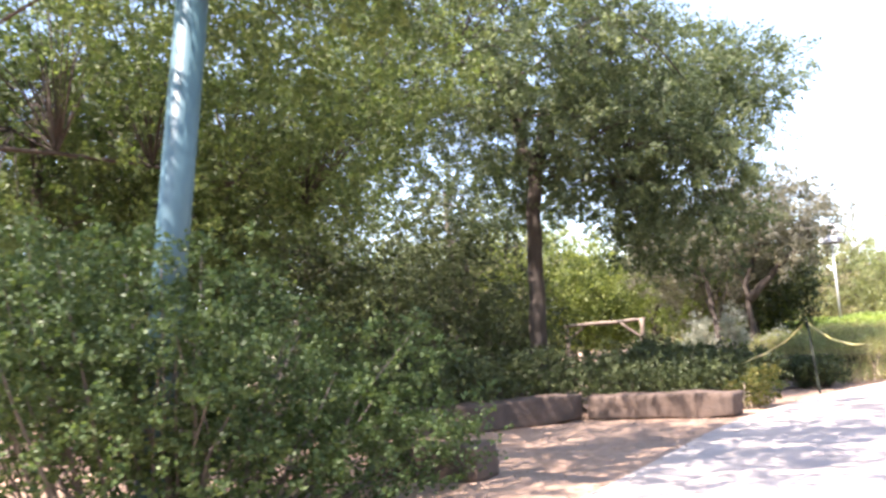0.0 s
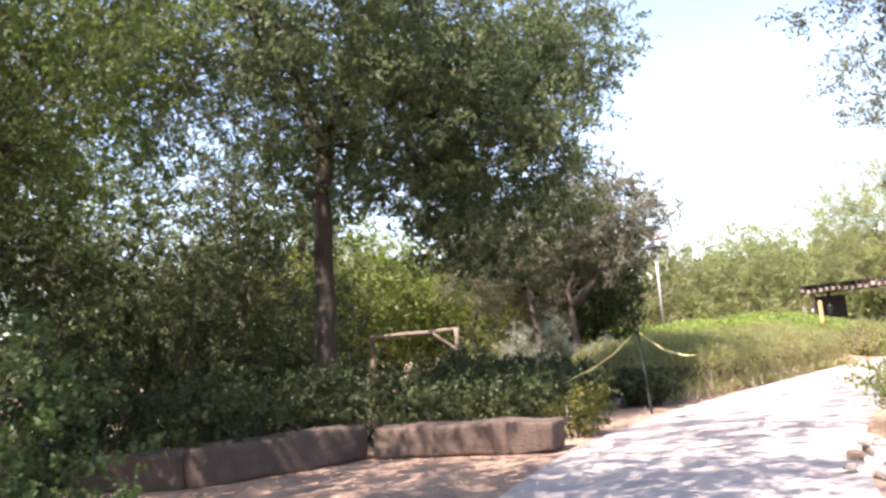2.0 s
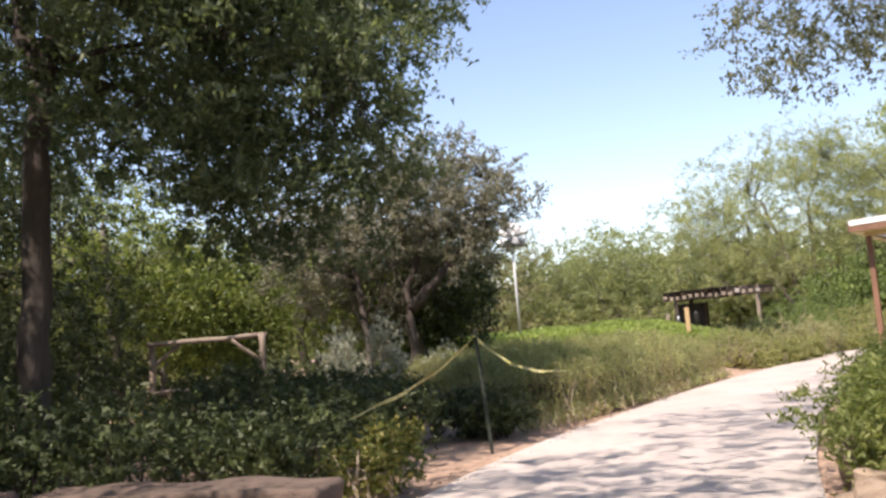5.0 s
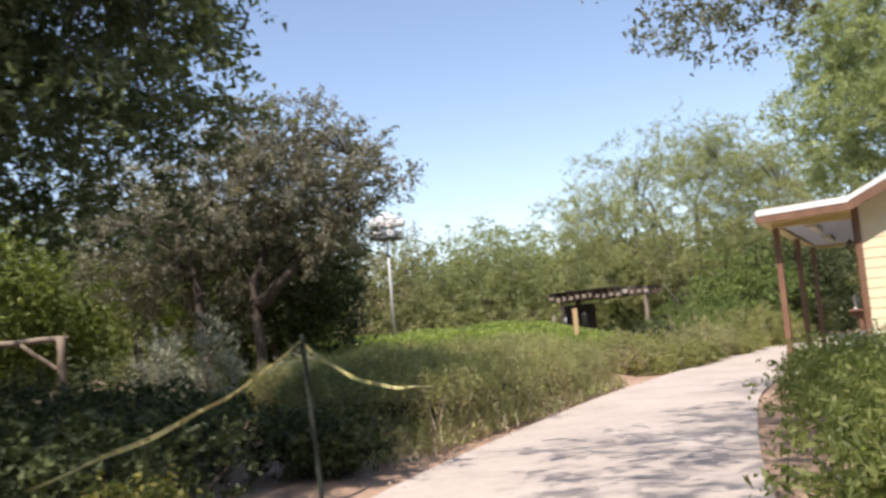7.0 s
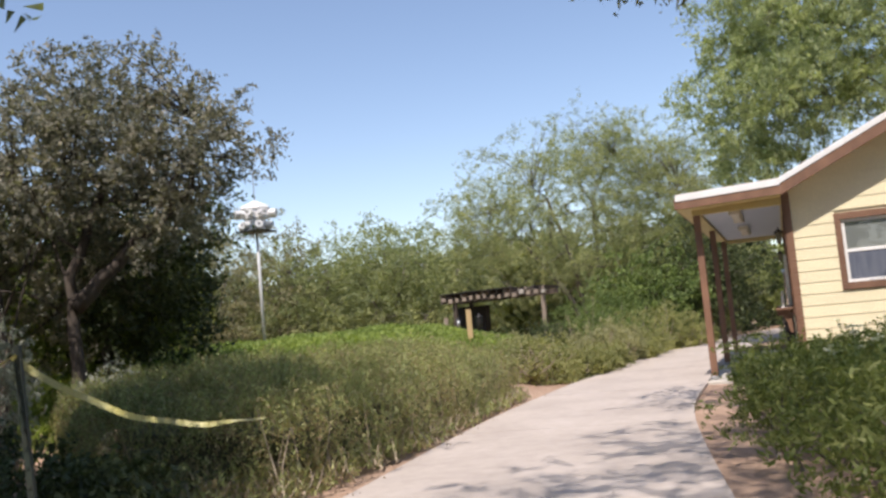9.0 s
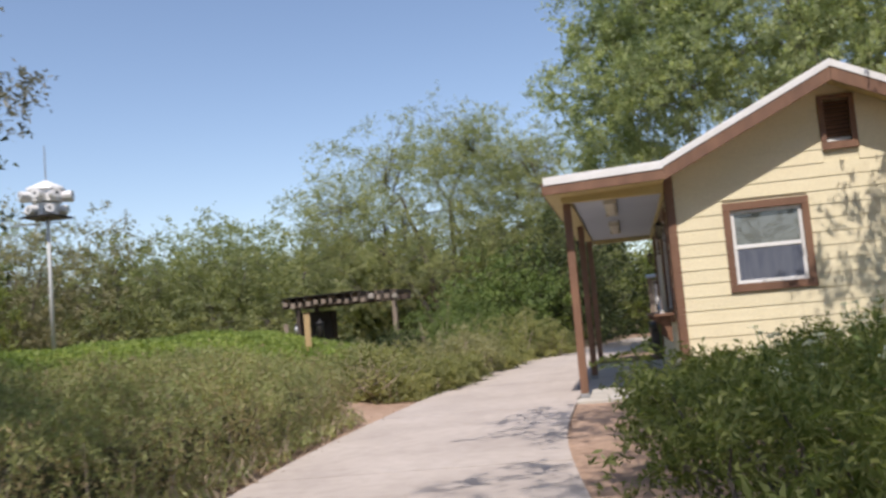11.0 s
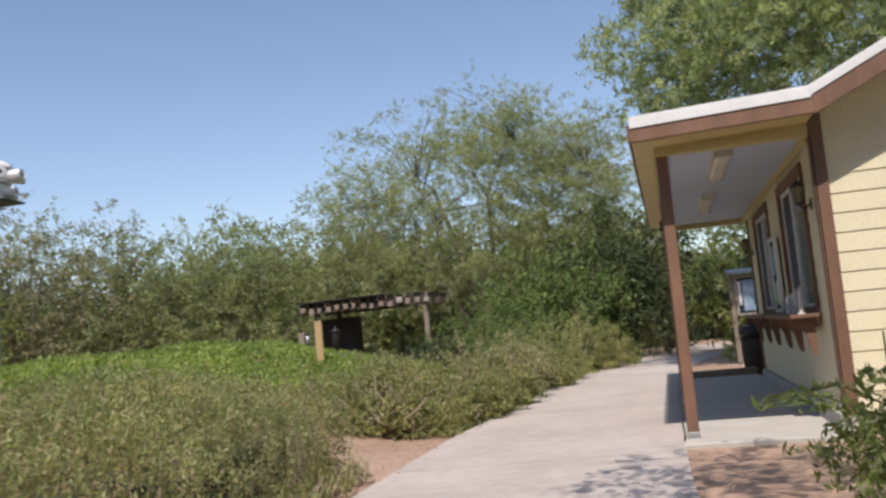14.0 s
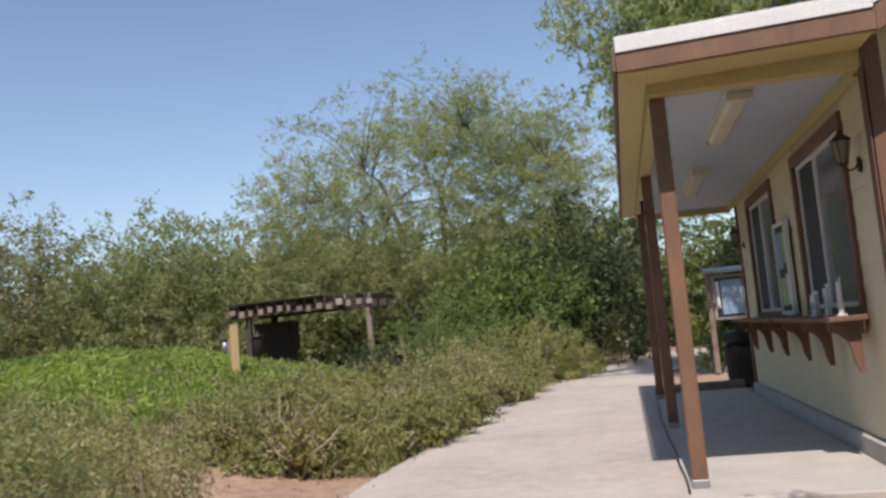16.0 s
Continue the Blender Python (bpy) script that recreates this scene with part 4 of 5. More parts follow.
def pergola():
    t = thing("pergola", "old dark wooden pergola with slatted roof before the thicket", "pergola")
    a, b = Vector((-10.25, 44.0, 0)), Vector((-6.72, 43.75, 0))
    d = (b - a).normalized()
    n = Vector((-d.y, d.x, 0))
    turn = Matrix.Rotation(math.atan2(d.y, d.x), 4, "Z")
    L = (b - a).length - 0.2
    rise = Matrix.Translation(a + Vector((0, 0, -0.07))) @ turn @ Matrix.Rotation(-0.008, 4, 'Y')
    for u, v in ((0.0, 0.0), (L, 0.0), (0.0, 1.5)):
        boxed("post", (u - 0.07, v - 0.07, 0), (u + 0.07, v + 0.07, 2.38 + 0.008 * u), OLD_WOOD if u else DARK_WOOD, t, 0.01, m=Matrix.Translation(a) @ turn)
    for v in (-0.12, 1.5):
        boxed("beam", (-0.5, v, 2.16), (L + 0.1, v + 0.06, 2.34), DARK_WOOD, t, 0.01, m=rise)
    k = 0
    u = -0.45
    while u < L + 0.02:
        boxed("rafter", (u, -0.22, 2.35), (u + 0.05, 1.8, 2.35 + random.uniform(0.10, 0.15)), DARK_WOOD if k % 3 else OLD_WOOD, t, 0.006, m=rise)
        low, wide = random.uniform(-0.05, 0.05), random.uniform(0.08, 0.18)
        boxed("end_block", (u + 0.065, -0.26, 2.19 + low), (u + 0.065 + wide, -0.14, 2.31 + low + random.uniform(0, 0.05)), (GREY_BOARD, OLD_WOOD, OLD_WOOD, DARK_WOOD, OLD_WOOD)[random.randrange(5)], t, 0.006, m=rise)
        u += 0.27
        k += 1
    # solid sheet added over the slats to keep sun off the hut
    boxed("roof_sheet", (-0.45, -0.3, 2.49), (2.2, 1.8, 2.52), HUT_DARK, t, 0.004, m=rise)
    boxed("storage_hut", (-0.35, 0.95, 0), (0.75, 1.45, 1.95), HUT_DARK, t, 0.01, "hut wall under the pergola, shade put into its near-black colour", m=Matrix.Translation(a) @ turn)


pergola()
for x, y, h, r, m, lab in ((-6.84, 35.55, 1.63, 0.07, NEW_WOOD, "pale treated pine post in the grass"), (-9.6, 41.2, 1.55, 0.07, OLD_WOOD, "weathered short wooden post by the pergola")):
    t = thing("wooden_post", lab, "post", x, y, 0, 20)
    bm = bmesh.new()
    box(bm, (-r, -r, 0), (r, r, h), 0.012)
    part("shaft", bm, m, t)
    bm = bmesh.new()
    box(bm, (-r, -r, h + 0.001), (r, r, h + 0.012), 0.003)
    part("cap", bm, m, t)


def lidded_feeder():
    t = thing("bird_feeder", "dark lidded bird feeder on a thin pole in the grass", "bird feeder", -7.0, 36.85, 0)
    smooth(part("pole", tube(bmesh.new(), [(0, 0, 0), (0, 0, 1.1)], [0.018, 0.018], 8), BLACK_METAL, t))
    smooth(part("body", tube(bmesh.new(), [(0, 0, z) for z in (1.09, 1.12, 1.40, 1.42)], [0.05, 0.075, 0.085, 0.08], 14), BLACK_METAL, t))
    smooth(part("lid", tube(bmesh.new(), [(0, 0, z) for z in (1.42, 1.45, 1.49, 1.55)], [0.11, 0.10, 0.03, 0.012], 14), BLACK_METAL, t))


def tube_feeder():
    t = thing("tube_feeder", "slim pale tube bird feeder on a pole", "bird feeder", -7.55, 36.7, 0)
    smooth(part("pole", tube(bmesh.new(), [(0, 0, 0), (0, 0, 1.19)], [0.015, 0.015], 8), BLACK_METAL, t))
    smooth(part("seed_tube", tube(bmesh.new(), [(0, 0, 1.19), (0, 0, 1.41)], [0.04, 0.04], 12), GREY_METAL, t))
    smooth(part("lid", tube(bmesh.new(), [(0, 0, 1.41), (0, 0, 1.44), (0, 0, 1.48)], [0.055, 0.05, 0.012], 12), BLACK_METAL, t))


lidded_feeder()
tube_feeder()


def teal_post():
    t = thing("teal_post", "teal-painted round steel post leaning over the shrub", "post", -0.385, 4.60, 0)
    bm = bmesh.new()
    tube(bm, [(0, 0, 0), (0.08, 0.24, 2.2), (0.17, 0.52, 4.7)], [0.128, 0.128, 0.128], 18)
    smooth(part("shaft", bm, TEAL, t))
    boxed("arm", (0.14, 0.5, 4.14), (1.3, 0.66, 4.32), BROWN, t, 0.01, "brown timber arm")


teal_post()


# ---- stones ----
def stone(name, label, x, y, z, size, turn, mat, seed, group="", rough=0.09, tilt=(0, 0)):
    """A quarried block: bevelled, with chipped and uneven faces."""
    r = random.Random(seed)
    bm = bmesh.new()
    bmesh.ops.create_cube(bm, size=1.0)
    bmesh.ops.subdivide_edges(bm, edges=bm.edges[:], cuts=9 if max(size) > 0.6 else 5 if max(size) > 0.3 else 3, use_grid_fill=True)
    for v in bm.verts:
        c = v.co
        k = sum(abs(q) > 0.49 for q in c)
        if k >= 2:
            v.co = c * (0.985 if k == 2 else 0.97)
        v.co = Vector((v.co.x * size[0], v.co.y * size[1], v.co.z * size[2]))
        w = noise.noise_vector(v.co * 2.1 + Vector((seed * 7.1, seed, 0))) * rough + noise.noise_vector(v.co * 7 + Vector((seed, 3, 1))) * rough * 0.35
        if max(size) > 0.3:
            w += noise.noise_vector(v.co * 17 + Vector((seed * 2.3, 1, 5))) * 0.022
        v.co += Vector((w.x * 0.6, w.y * 0.6, w.z * 0.5))
    bmesh.ops.translate(bm, vec=(0, 0, size[2] / 2), verts=bm.verts)
    ob = part(name, bm, mat)
    smooth(ob)
    ob.matrix_basis = pose(x, y, z, tilt[0], tilt[1], turn)
    return tagged(ob, label, "stone block", group)


def wall_stone(a, b, depth, h, seed, z=-0.03):
    """A long block whose front foot runs from a to b."""
    d = Vector(b) - Vector(a)
    n = Vector((-d.y, d.x)).normalized() * depth / 2
    c = (Vector(a) + Vector(b)) / 2 + n
    stone("stone_block", "long brown sandstone block lying along the path's edge", c.x, c.y, z, (d.length * 1.0, depth, h), math.degrees(math.atan2(d.y, d.x)), SANDSTONE, seed, "sandstone seat blocks", 0.07)


wall_stone((-1.27, 12.78), (-3.36, 12.08), -0.52, 0.35, 3)
wall_stone((-3.42, 12.08), (-3.78, 9.98), -0.6, 0.40, 5)
wall_stone((-3.92, 9.95), (-5.2, 9.35), -0.55, 0.37, 8)
wall_stone((-0.1, 7.44), (-1.2, 6.95), -0.45, 0.32, 11)
rk = random.Random(4)
for k in range(46):
    f = rk.random()
    x, y = 1.62 + 1.7 * rk.random() ** 1.3, 12.1 + 2.3 * rk.random()
    x += max(0, (13.6 - y)) * 0.28
    s = rk.uniform(0.08, 0.18)
    stone("rock", "small pale limestone rock edging the planting bed", x, y, -0.03 + 0.12 * max(0, x - 2.0) * rk.random(), (s * rk.uniform(1, 1.6), s, s * rk.uniform(0.6, 0.9)), rk.uniform(0, 180), LIMESTONE, 20 + k, "limestone rocks", 0.06, (rk.uniform(-15, 15), rk.uniform(-15, 15)))
for k, (x, y, z, s, tr) in enumerate(((2.2, 13.35, 0.06, (0.8, 0.5, 0.22), 15), (2.95, 13.6, 0.08, (0.8, 0.5, 0.22), -8), (2.22, 13.68, 0.16, (0.19, 0.15, 0.32), 30), (3.4, 13.2, 0.0, (0.8, 0.5, 0.4), 40), (2.9, 12.5, 0.0, (0.5, 0.4, 0.26), 70), (1.85, 14.3, 0.0, (0.42, 0.3, 0.24), 70), (1.5, 15.2, 0, (0.4, 0.25, 0.18), 100))):
    rough = stone("boulder", "weathered tan boulder in the rock-edged bed", x, y, z, s, tr, LIMESTONE, 90 + k, "bed boulders", 0.11)
    for face in rough.data.polygons:
        face.use_smooth = False


for k in range(46):
    x, y, s = 1.75 + rk.random() * 1.3, 11.9 + rk.random() * 1.15, rk.uniform(0.06, 0.13)
    x += max(0, 12.9 - y) * 0.3
    stone("white_rock", "small whitish rock at the foot of the bed", x, y, -0.02 + 0.08 * rk.random(), (s * rk.uniform(1, 1.5), s, s * rk.uniform(0.6, 0.9)), rk.uniform(0, 180), WHITE_STONE, 140 + k, "white rocks", 0.05, (rk.uniform(-20, 20), rk.uniform(-20, 20)))


def small_sign():
    t = thing("plant_sign", "small white sign with red print among the shrubs", "sign", 2.04, 14.3, -0.03, 20)
    boxed("stake", (-0.012, 0.004, 0), (0.012, 0.02, 0.7), BLACK_METAL, t, 0)
    boxed("plate", (-0.08, -0.004, 0.62), (0.08, 0.003, 0.85), WHITE, t, 0.003)
    boxed("header", (-0.07, -0.0075, 0.80), (0.07, -0.0045, 0.84), GREY_METAL, t, 0)
    for z, w in ((0.77, 0.055), (0.742, 0.045)):
        boxed("print", (-w, -0.0075, z), (w, -0.0045, z + 0.018), RED_PRINT, t, 0)


small_sign()


# ---- plants ----
# big live oak beside the stone blocks
tree("live_oak", "large dark live oak with a forked trunk and hanging foliage", -6.45, 13.98, None,
     [(0.2, -0.7, 6.9, 3.3, 3.5, 2.4), (2.4, 0.2, 4.9, 1.8, 2.1, 1.8), (-0.6, 1.8, 5.4, 2.4, 2.2, 1.8), (1.7, -3.0, 5.9, 2.4, 2.0, 1.4), (2.7, 1.6, 3.8, 1.6, 1.7, 1.3), (-1.7, -2.0, 5.9, 2.6, 2.6, 1.6), (1.2, 2.4, 4.9, 2.0, 1.6, 1.9), (2.1, -0.8, 6.3, 1.9, 2.0, 1.7), (-1.5, 1.4, 4.6, 1.8, 1.8, 1.0), (2.1, 1.5, 5.5, 1.5, 1.6, 2.0), (2.3, 1.9, 4.8, 1.2, 1.3, 1.6), (0.9, 2.6, 3.6, 1.6, 1.5, 1.1), (1.9, 2.0, 3.0, 1.3, 1.4, 0.9), (2.55, 3.3, 5.7, 1.2, 1.3, 1.3), (2.45, 3.2, 5.2, 1.1, 1.2, 1.2), (1.2, 3.6, 6.4, 1.4, 1.4, 1.2), (2.6, 3.9, 6.4, 1.3, 1.3, 0.8)],
     0.078, LEAF_OAK, BARK, 2800, 64, 0.2, 24, 0.245, 2.2, 0.4, 0.3, twigs=700,
     stems=[[(0, 0, -0.1), (0.02, 0.05, 1.2), (0.08, 0.12, 2.8), (0.12, 0.18, 4.6), (-0.3, 0.0, 6.0), (-0.9, -0.2, 7.6)], [(0.12, 0.18, 4.5), (0.5, 0.5, 5.6), (1.1, 0.9, 7.2)]])
tree("ash_tree", "small grey-leaved tree with twisted dark trunks", -7.95, 22.8, None,
     [(0.2, 0.3, 3.9, 2.4, 2.3, 1.15), (1.45, 0.6, 4.0, 1.25, 1.2, 0.75), (0.9, 0.5, 3.2, 1.15, 1.2, 0.8), (-1.3, -0.4, 3.6, 1.6, 1.6, 1.1), (0.5, 0.4, 4.6, 1.4, 1.4, 0.8), (-1.6, 0.9, 2.5, 1.7, 1.6, 1.4), (-2.6, 0.2, 3.4, 1.6, 1.6, 1.4)],
     0.062, LEAF_GREY, BARK, 1250, 64, 0.15, 14, 0.17, 2.0, 0.2, 0.25, twigs=260, stems=[[(0, 0, -0.1), (0.05, 0.05, 1.0), (-0.05, 0.1, 2.3), (0.5, 0.3, 3.6)], [(-0.8, -0.6, -0.1), (-0.7, -0.4, 1.2), (-1.2, -0.2, 3.2)], [(0.05, 0.05, 1.9), (0.7, 0.4, 2.6), (1.5, 0.8, 3.4)]])
# a second oak whose boughs reach over the start of the path
tree("spreading_oak", "dark oak whose boughs shade the start of the path", -5.8, 2.0, [(0, 0, -0.1), (0.2, 0.1, 1.8), (0.7, 0.5, 3.4), (1.2, 1.0, 5.2)],
     # last six lobes lie above the view, added to shade path and post
     [(0.8, 2.4, 6.4, 3.2, 3.2, 1.7), (4.0, 4.6, 5.3, 2.4, 2.2, 1.2), (6.0, 5.8, 5.5, 2.0, 2.0, 0.8), (2.0, 6.2, 4.9, 2.2, 2.0, 1.5), (-2.0, 5.0, 4.8, 2.6, 2.6, 2.0), (4.8, 2.6, 5.8, 2.2, 1.8, 0.9), (0.4, 5.6, 4.0, 1.8, 1.8, 1.4), (-0.6, 7.6, 4.6, 1.8, 1.8, 1.6), (5.8, 3.4, 6.7, 2.0, 1.8, 0.8), (7.8, 4.6, 6.8, 1.9, 1.9, 0.8), (7.2, 2.4, 6.6, 1.8, 1.6, 0.7), (5.2, -0.2, 5.8, 2.2, 1.8, 0.9), (3.0, 0.2, 5.9, 2.0, 1.8, 1.0), (5.4, 8.2, 6.7, 2.0, 1.6, 0.7)],
     0.076, LEAF_HANG, BARK, 3500, 52, 0.2, 7, 0.2, 2.2, 0.4, 0.3, twigs=320)
# trees of the wood; sun and shade are put into their leaf colours
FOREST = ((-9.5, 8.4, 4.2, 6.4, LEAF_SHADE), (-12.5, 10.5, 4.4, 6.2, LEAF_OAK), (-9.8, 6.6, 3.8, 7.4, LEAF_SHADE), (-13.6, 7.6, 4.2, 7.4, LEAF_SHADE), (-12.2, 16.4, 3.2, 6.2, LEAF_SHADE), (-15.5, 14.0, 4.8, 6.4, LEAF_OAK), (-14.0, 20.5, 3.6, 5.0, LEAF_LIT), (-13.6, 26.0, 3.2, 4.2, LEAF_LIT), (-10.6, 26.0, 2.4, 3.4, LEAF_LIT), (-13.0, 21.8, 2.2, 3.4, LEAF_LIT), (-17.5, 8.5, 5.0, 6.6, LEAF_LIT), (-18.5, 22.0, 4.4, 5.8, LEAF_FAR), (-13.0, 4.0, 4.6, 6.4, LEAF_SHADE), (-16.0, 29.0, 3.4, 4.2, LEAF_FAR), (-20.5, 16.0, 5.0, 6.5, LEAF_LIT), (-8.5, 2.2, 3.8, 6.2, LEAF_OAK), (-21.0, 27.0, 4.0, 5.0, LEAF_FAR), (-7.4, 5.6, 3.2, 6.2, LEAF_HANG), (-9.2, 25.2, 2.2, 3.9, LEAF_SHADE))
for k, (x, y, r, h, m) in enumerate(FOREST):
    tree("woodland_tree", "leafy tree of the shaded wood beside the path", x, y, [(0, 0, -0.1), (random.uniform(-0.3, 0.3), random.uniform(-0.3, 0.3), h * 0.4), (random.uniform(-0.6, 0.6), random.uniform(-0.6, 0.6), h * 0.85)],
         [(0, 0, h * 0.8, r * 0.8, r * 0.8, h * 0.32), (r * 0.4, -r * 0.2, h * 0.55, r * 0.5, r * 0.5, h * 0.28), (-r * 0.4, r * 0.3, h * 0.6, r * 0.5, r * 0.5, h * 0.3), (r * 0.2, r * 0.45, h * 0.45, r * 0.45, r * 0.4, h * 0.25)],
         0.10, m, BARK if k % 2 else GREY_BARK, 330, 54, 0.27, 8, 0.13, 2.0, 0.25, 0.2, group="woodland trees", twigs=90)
# tree over the path from the house's side
tree("overhanging_tree", "grey-green tree whose branches hang over the path", 6.2, 17.6, [(0, 0, -0.1), (-0.1, 0, 1.6), (-0.5, 0.2, 3.4), (-0.9, 0.3, 6.0)],
     # sixth and last three lobes are unseen, added to dapple wall and path
     [(-0.6, 0.3, 6.8, 3.6, 3.4, 1.7), (-5.8, 4.7, 5.2, 1.8, 1.8, 0.8), (-3.9, 4.1, 5.7, 2.0, 2.2, 0.9), (-1.6, 6.9, 5.7, 2.0, 1.5, 1.1), (0.6, 6.6, 5.2, 1.5, 1.1, 0.9), (-2.2, 7.5, 5.3, 1.8, 1.3, 0.9), (-4.6, 1.2, 6.0, 2.2, 2.0, 0.9), (-4.8, -5.6, 8.4, 2.2, 2.0, 0.7), (-6.2, -4.0, 8.6, 1.9, 1.9, 0.7), (-5.6, -2.0, 8.8, 1.8, 1.6, 0.6)],
     0.072, LEAF_OVER, GREY_BARK, 1500, 50, 0.2, 9, 0.2, 2.0, 0.5, 0.25, twigs=260)
# tall feathery tree behind the house
tree("tall_tree", "tall feathery green tree rising behind the house", 5.2, 39.5, [(0, 0, -0.1), (0.1, 0, 3), (-0.2, 0.2, 6.5), (0, 0, 9.5)],
     [(-0.5, 0, 8.4, 4.6, 4.2, 3.0), (-4.2, -1.0, 6.4, 2.2, 2.2, 1.7), (-3.6, -0.5, 8.6, 2.4, 2.2, 1.8), (3.5, -1, 7.5, 3.2, 3, 2.4), (-4.0, -0.6, 4.6, 1.7, 1.8, 1.3), (0.5, -2.5, 5.8, 2.6, 1.6, 1.8)],
     0.135, LEAF_TALL, GREY_BARK, 2100, 88, 0.27, 16, 0.3, 3.8, 0.55, 0.3, twigs=260)
# wide pale mesquite beyond the lawn
tree("mesquite", "wide pale feathery mesquite with many grey stems", -6.6, 50.0, None,
     [(0, 0, 6.4, 5.2, 3.6, 3.1), (-3.7, -0.5, 5.4, 2.6, 2.4, 2.0), (3.4, -0.5, 5.0, 2.6, 2.4, 2.3), (1.2, 0.2, 7.6, 3.0, 2.4, 1.7), (-0.5, -1.2, 3.6, 4.6, 2.0, 1.8), (4.6, -1.0, 2.8, 2.2, 1.8, 2.2), (4.2, -0.5, 6.4, 2.2, 2.0, 1.8)],
     0.088, LEAF_MESQ, GREY_BARK, 2200, 90, 0.27, 26, 0.24, 3.6, 0.3, 0.25, twigs=700,
     stems=[[(0, 0, -0.1), (-0.8, 0, 2.2), (-2.6, 0, 4.6)], [(0.2, 0, -0.1), (0.5, 0.2, 2.6), (0.6, 0, 6.0)], [(0.4, 0.2, -0.1), (1.5, 0, 2.4), (3.2, 0, 4.8)], [(0, 0.2, -0.1), (-0.3, -0.4, 3), (-1.2, -0.5, 6.2)]])
# thicket round the lawn
THICKET = ((-23.5, 48.0, 3.0, 5.0, LEAF_DRY), (-19.2, 49.5, 3.0, 4.7, LEAF_FAR), (-15.6, 50.0, 2.8, 4.9, LEAF_FAR), (-27.0, 46.0, 3.0, 5.0, LEAF_DRY), (-13.5, 51, 2.9, 4.6, LEAF_FAR), (-17.5, 52, 3.2, 5.4, LEAF_FAR), (-21.5, 50, 3.2, 4.8, LEAF_DRY), (-25.5, 52, 3.4, 5.2, LEAF_FAR), (-29.5, 49, 3.4, 5.0, LEAF_DRY), (-24, 45, 3.0, 3.8, LEAF_LIT), (-28, 41, 3.2, 4.6, LEAF_FAR), (-31, 36, 3.4, 5.0, LEAF_FAR), (-19.5, 57, 3.4, 6.0, LEAF_FAR), (-14, 58, 3.6, 6.6, LEAF_FAR), (-1.6, 47.0, 2.4, 4.0, LEAF_SHADE), (-3.6, 46.0, 2.0, 3.0, LEAF_BUSH), (1.5, 59, 3.4, 6.0, LEAF_LIT), (5.5, 52, 3.0, 5.0, LEAF_SHADE), (-25, 33, 3.0, 4.4, LEAF_FAR), (-33, 29, 3.4, 5.0, LEAF_FAR), (3.2, 46.5, 1.8, 3.2, LEAF_SHADE), (-2.5, 55.0, 3.0, 5.5, LEAF_FAR))
for k, (x, y, r, h, m) in enumerate(THICKET):
    h *= 1.5 if x < -20 else 1.28 if x < -9 else 1.15
    tree("thicket_tree", "low brushy tree in the thicket round the lawn", x, y, None,
         [(0, 0, h * 0.66, r * 0.85, r * 0.8, h * 0.34), (r * 0.5, -r * 0.3, h * 0.42, r * 0.55, r * 0.6, h * 0.4), (-r * 0.5, -r * 0.2, h * 0.4, r * 0.6, r * 0.6, h * 0.38), (0, -r * 0.4, h * 0.25, r * 0.9, r * 0.6, h * 0.25)],
         0.12, m, GREY_BARK, 320, 50, 0.3, 8, 0.12, 2.2, 0.1, 0.2, group="thicket trees", twigs=90,
         stems=[[(0, 0, -0.1), (-0.3, 0, h * 0.3), (-r * 0.4, 0, h * 0.6)], [(0.1, 0, -0.1), (0.3, 0.1, h * 0.35), (r * 0.35, 0, h * 0.65)]])
far_woods = []
for k in range(170):
    a = radians(rng.uniform(-75, 100))
    d = rng.uniform(66, 95)
    far_woods.append((-4 - d * math.sin(a), 20 + d * math.cos(a), rng.uniform(1.5, 3.4), rng.uniform(3, 5), rng.uniform(3, 5), rng.uniform(2.2, 3.8)))
_, pts = blob_points(far_woods, 3000, 14, 0.6, 0.4)
stuff("far_woods", "hazy green woodland in the distance beyond the thicket", "woodland", pts[pts[:, 2] > 0], 0.58, LEAF_FAR, 1.7)
hollow = [(rng.uniform(-42, 4), rng.uniform(54, 62), rng.uniform(0.7, 4.4), rng.uniform(1.8, 2.8), rng.uniform(1, 2), rng.uniform(1.0, 1.9)) for _ in range(90)]
hollow += [(rng.uniform(-42, -36), rng.uniform(26, 56), rng.uniform(0.7, 4.2), rng.uniform(1, 2), rng.uniform(1.8, 2.8), rng.uniform(1.0, 1.9)) for _ in range(50)]
hollow += [(rng.uniform(-26, -7), rng.uniform(56, 62), rng.uniform(0.6, 4.6), rng.uniform(1.8, 2.6), rng.uniform(1, 1.6), rng.uniform(1.0, 1.7)) for _ in range(50)]
_, pts = blob_points(hollow, 7600, 16, 0.45, 0.2)
stuff("thicket_underbrush", "tangled green underbrush beneath the thicket trees", "underbrush", pts[pts[:, 2] > 0], 0.34, LEAF_FAR, 1.8)
behind = [(rng.uniform(10, 30), rng.uniform(-14, 24), rng.uniform(1.2, 5.5), rng.uniform(1.8, 3.2), rng.uniform(1.8, 3.2), rng.uniform(1.5, 2.6)) for _ in range(46)]
behind += [(rng.uniform(-18, 26), rng.uniform(-24, -14), rng.uniform(1.2, 5.5), rng.uniform(1.8, 3.2), rng.uniform(1.8, 3.2), rng.uniform(1.5, 2.6)) for _ in range(40)]
_, pts = blob_points(behind, 1500, 16, 0.5, 0.3)
stuff("wood_behind", "green wood that closes the place behind the walker", "woodland", pts[pts[:, 2] > 0], 0.44, LEAF_LIT, 1.8)
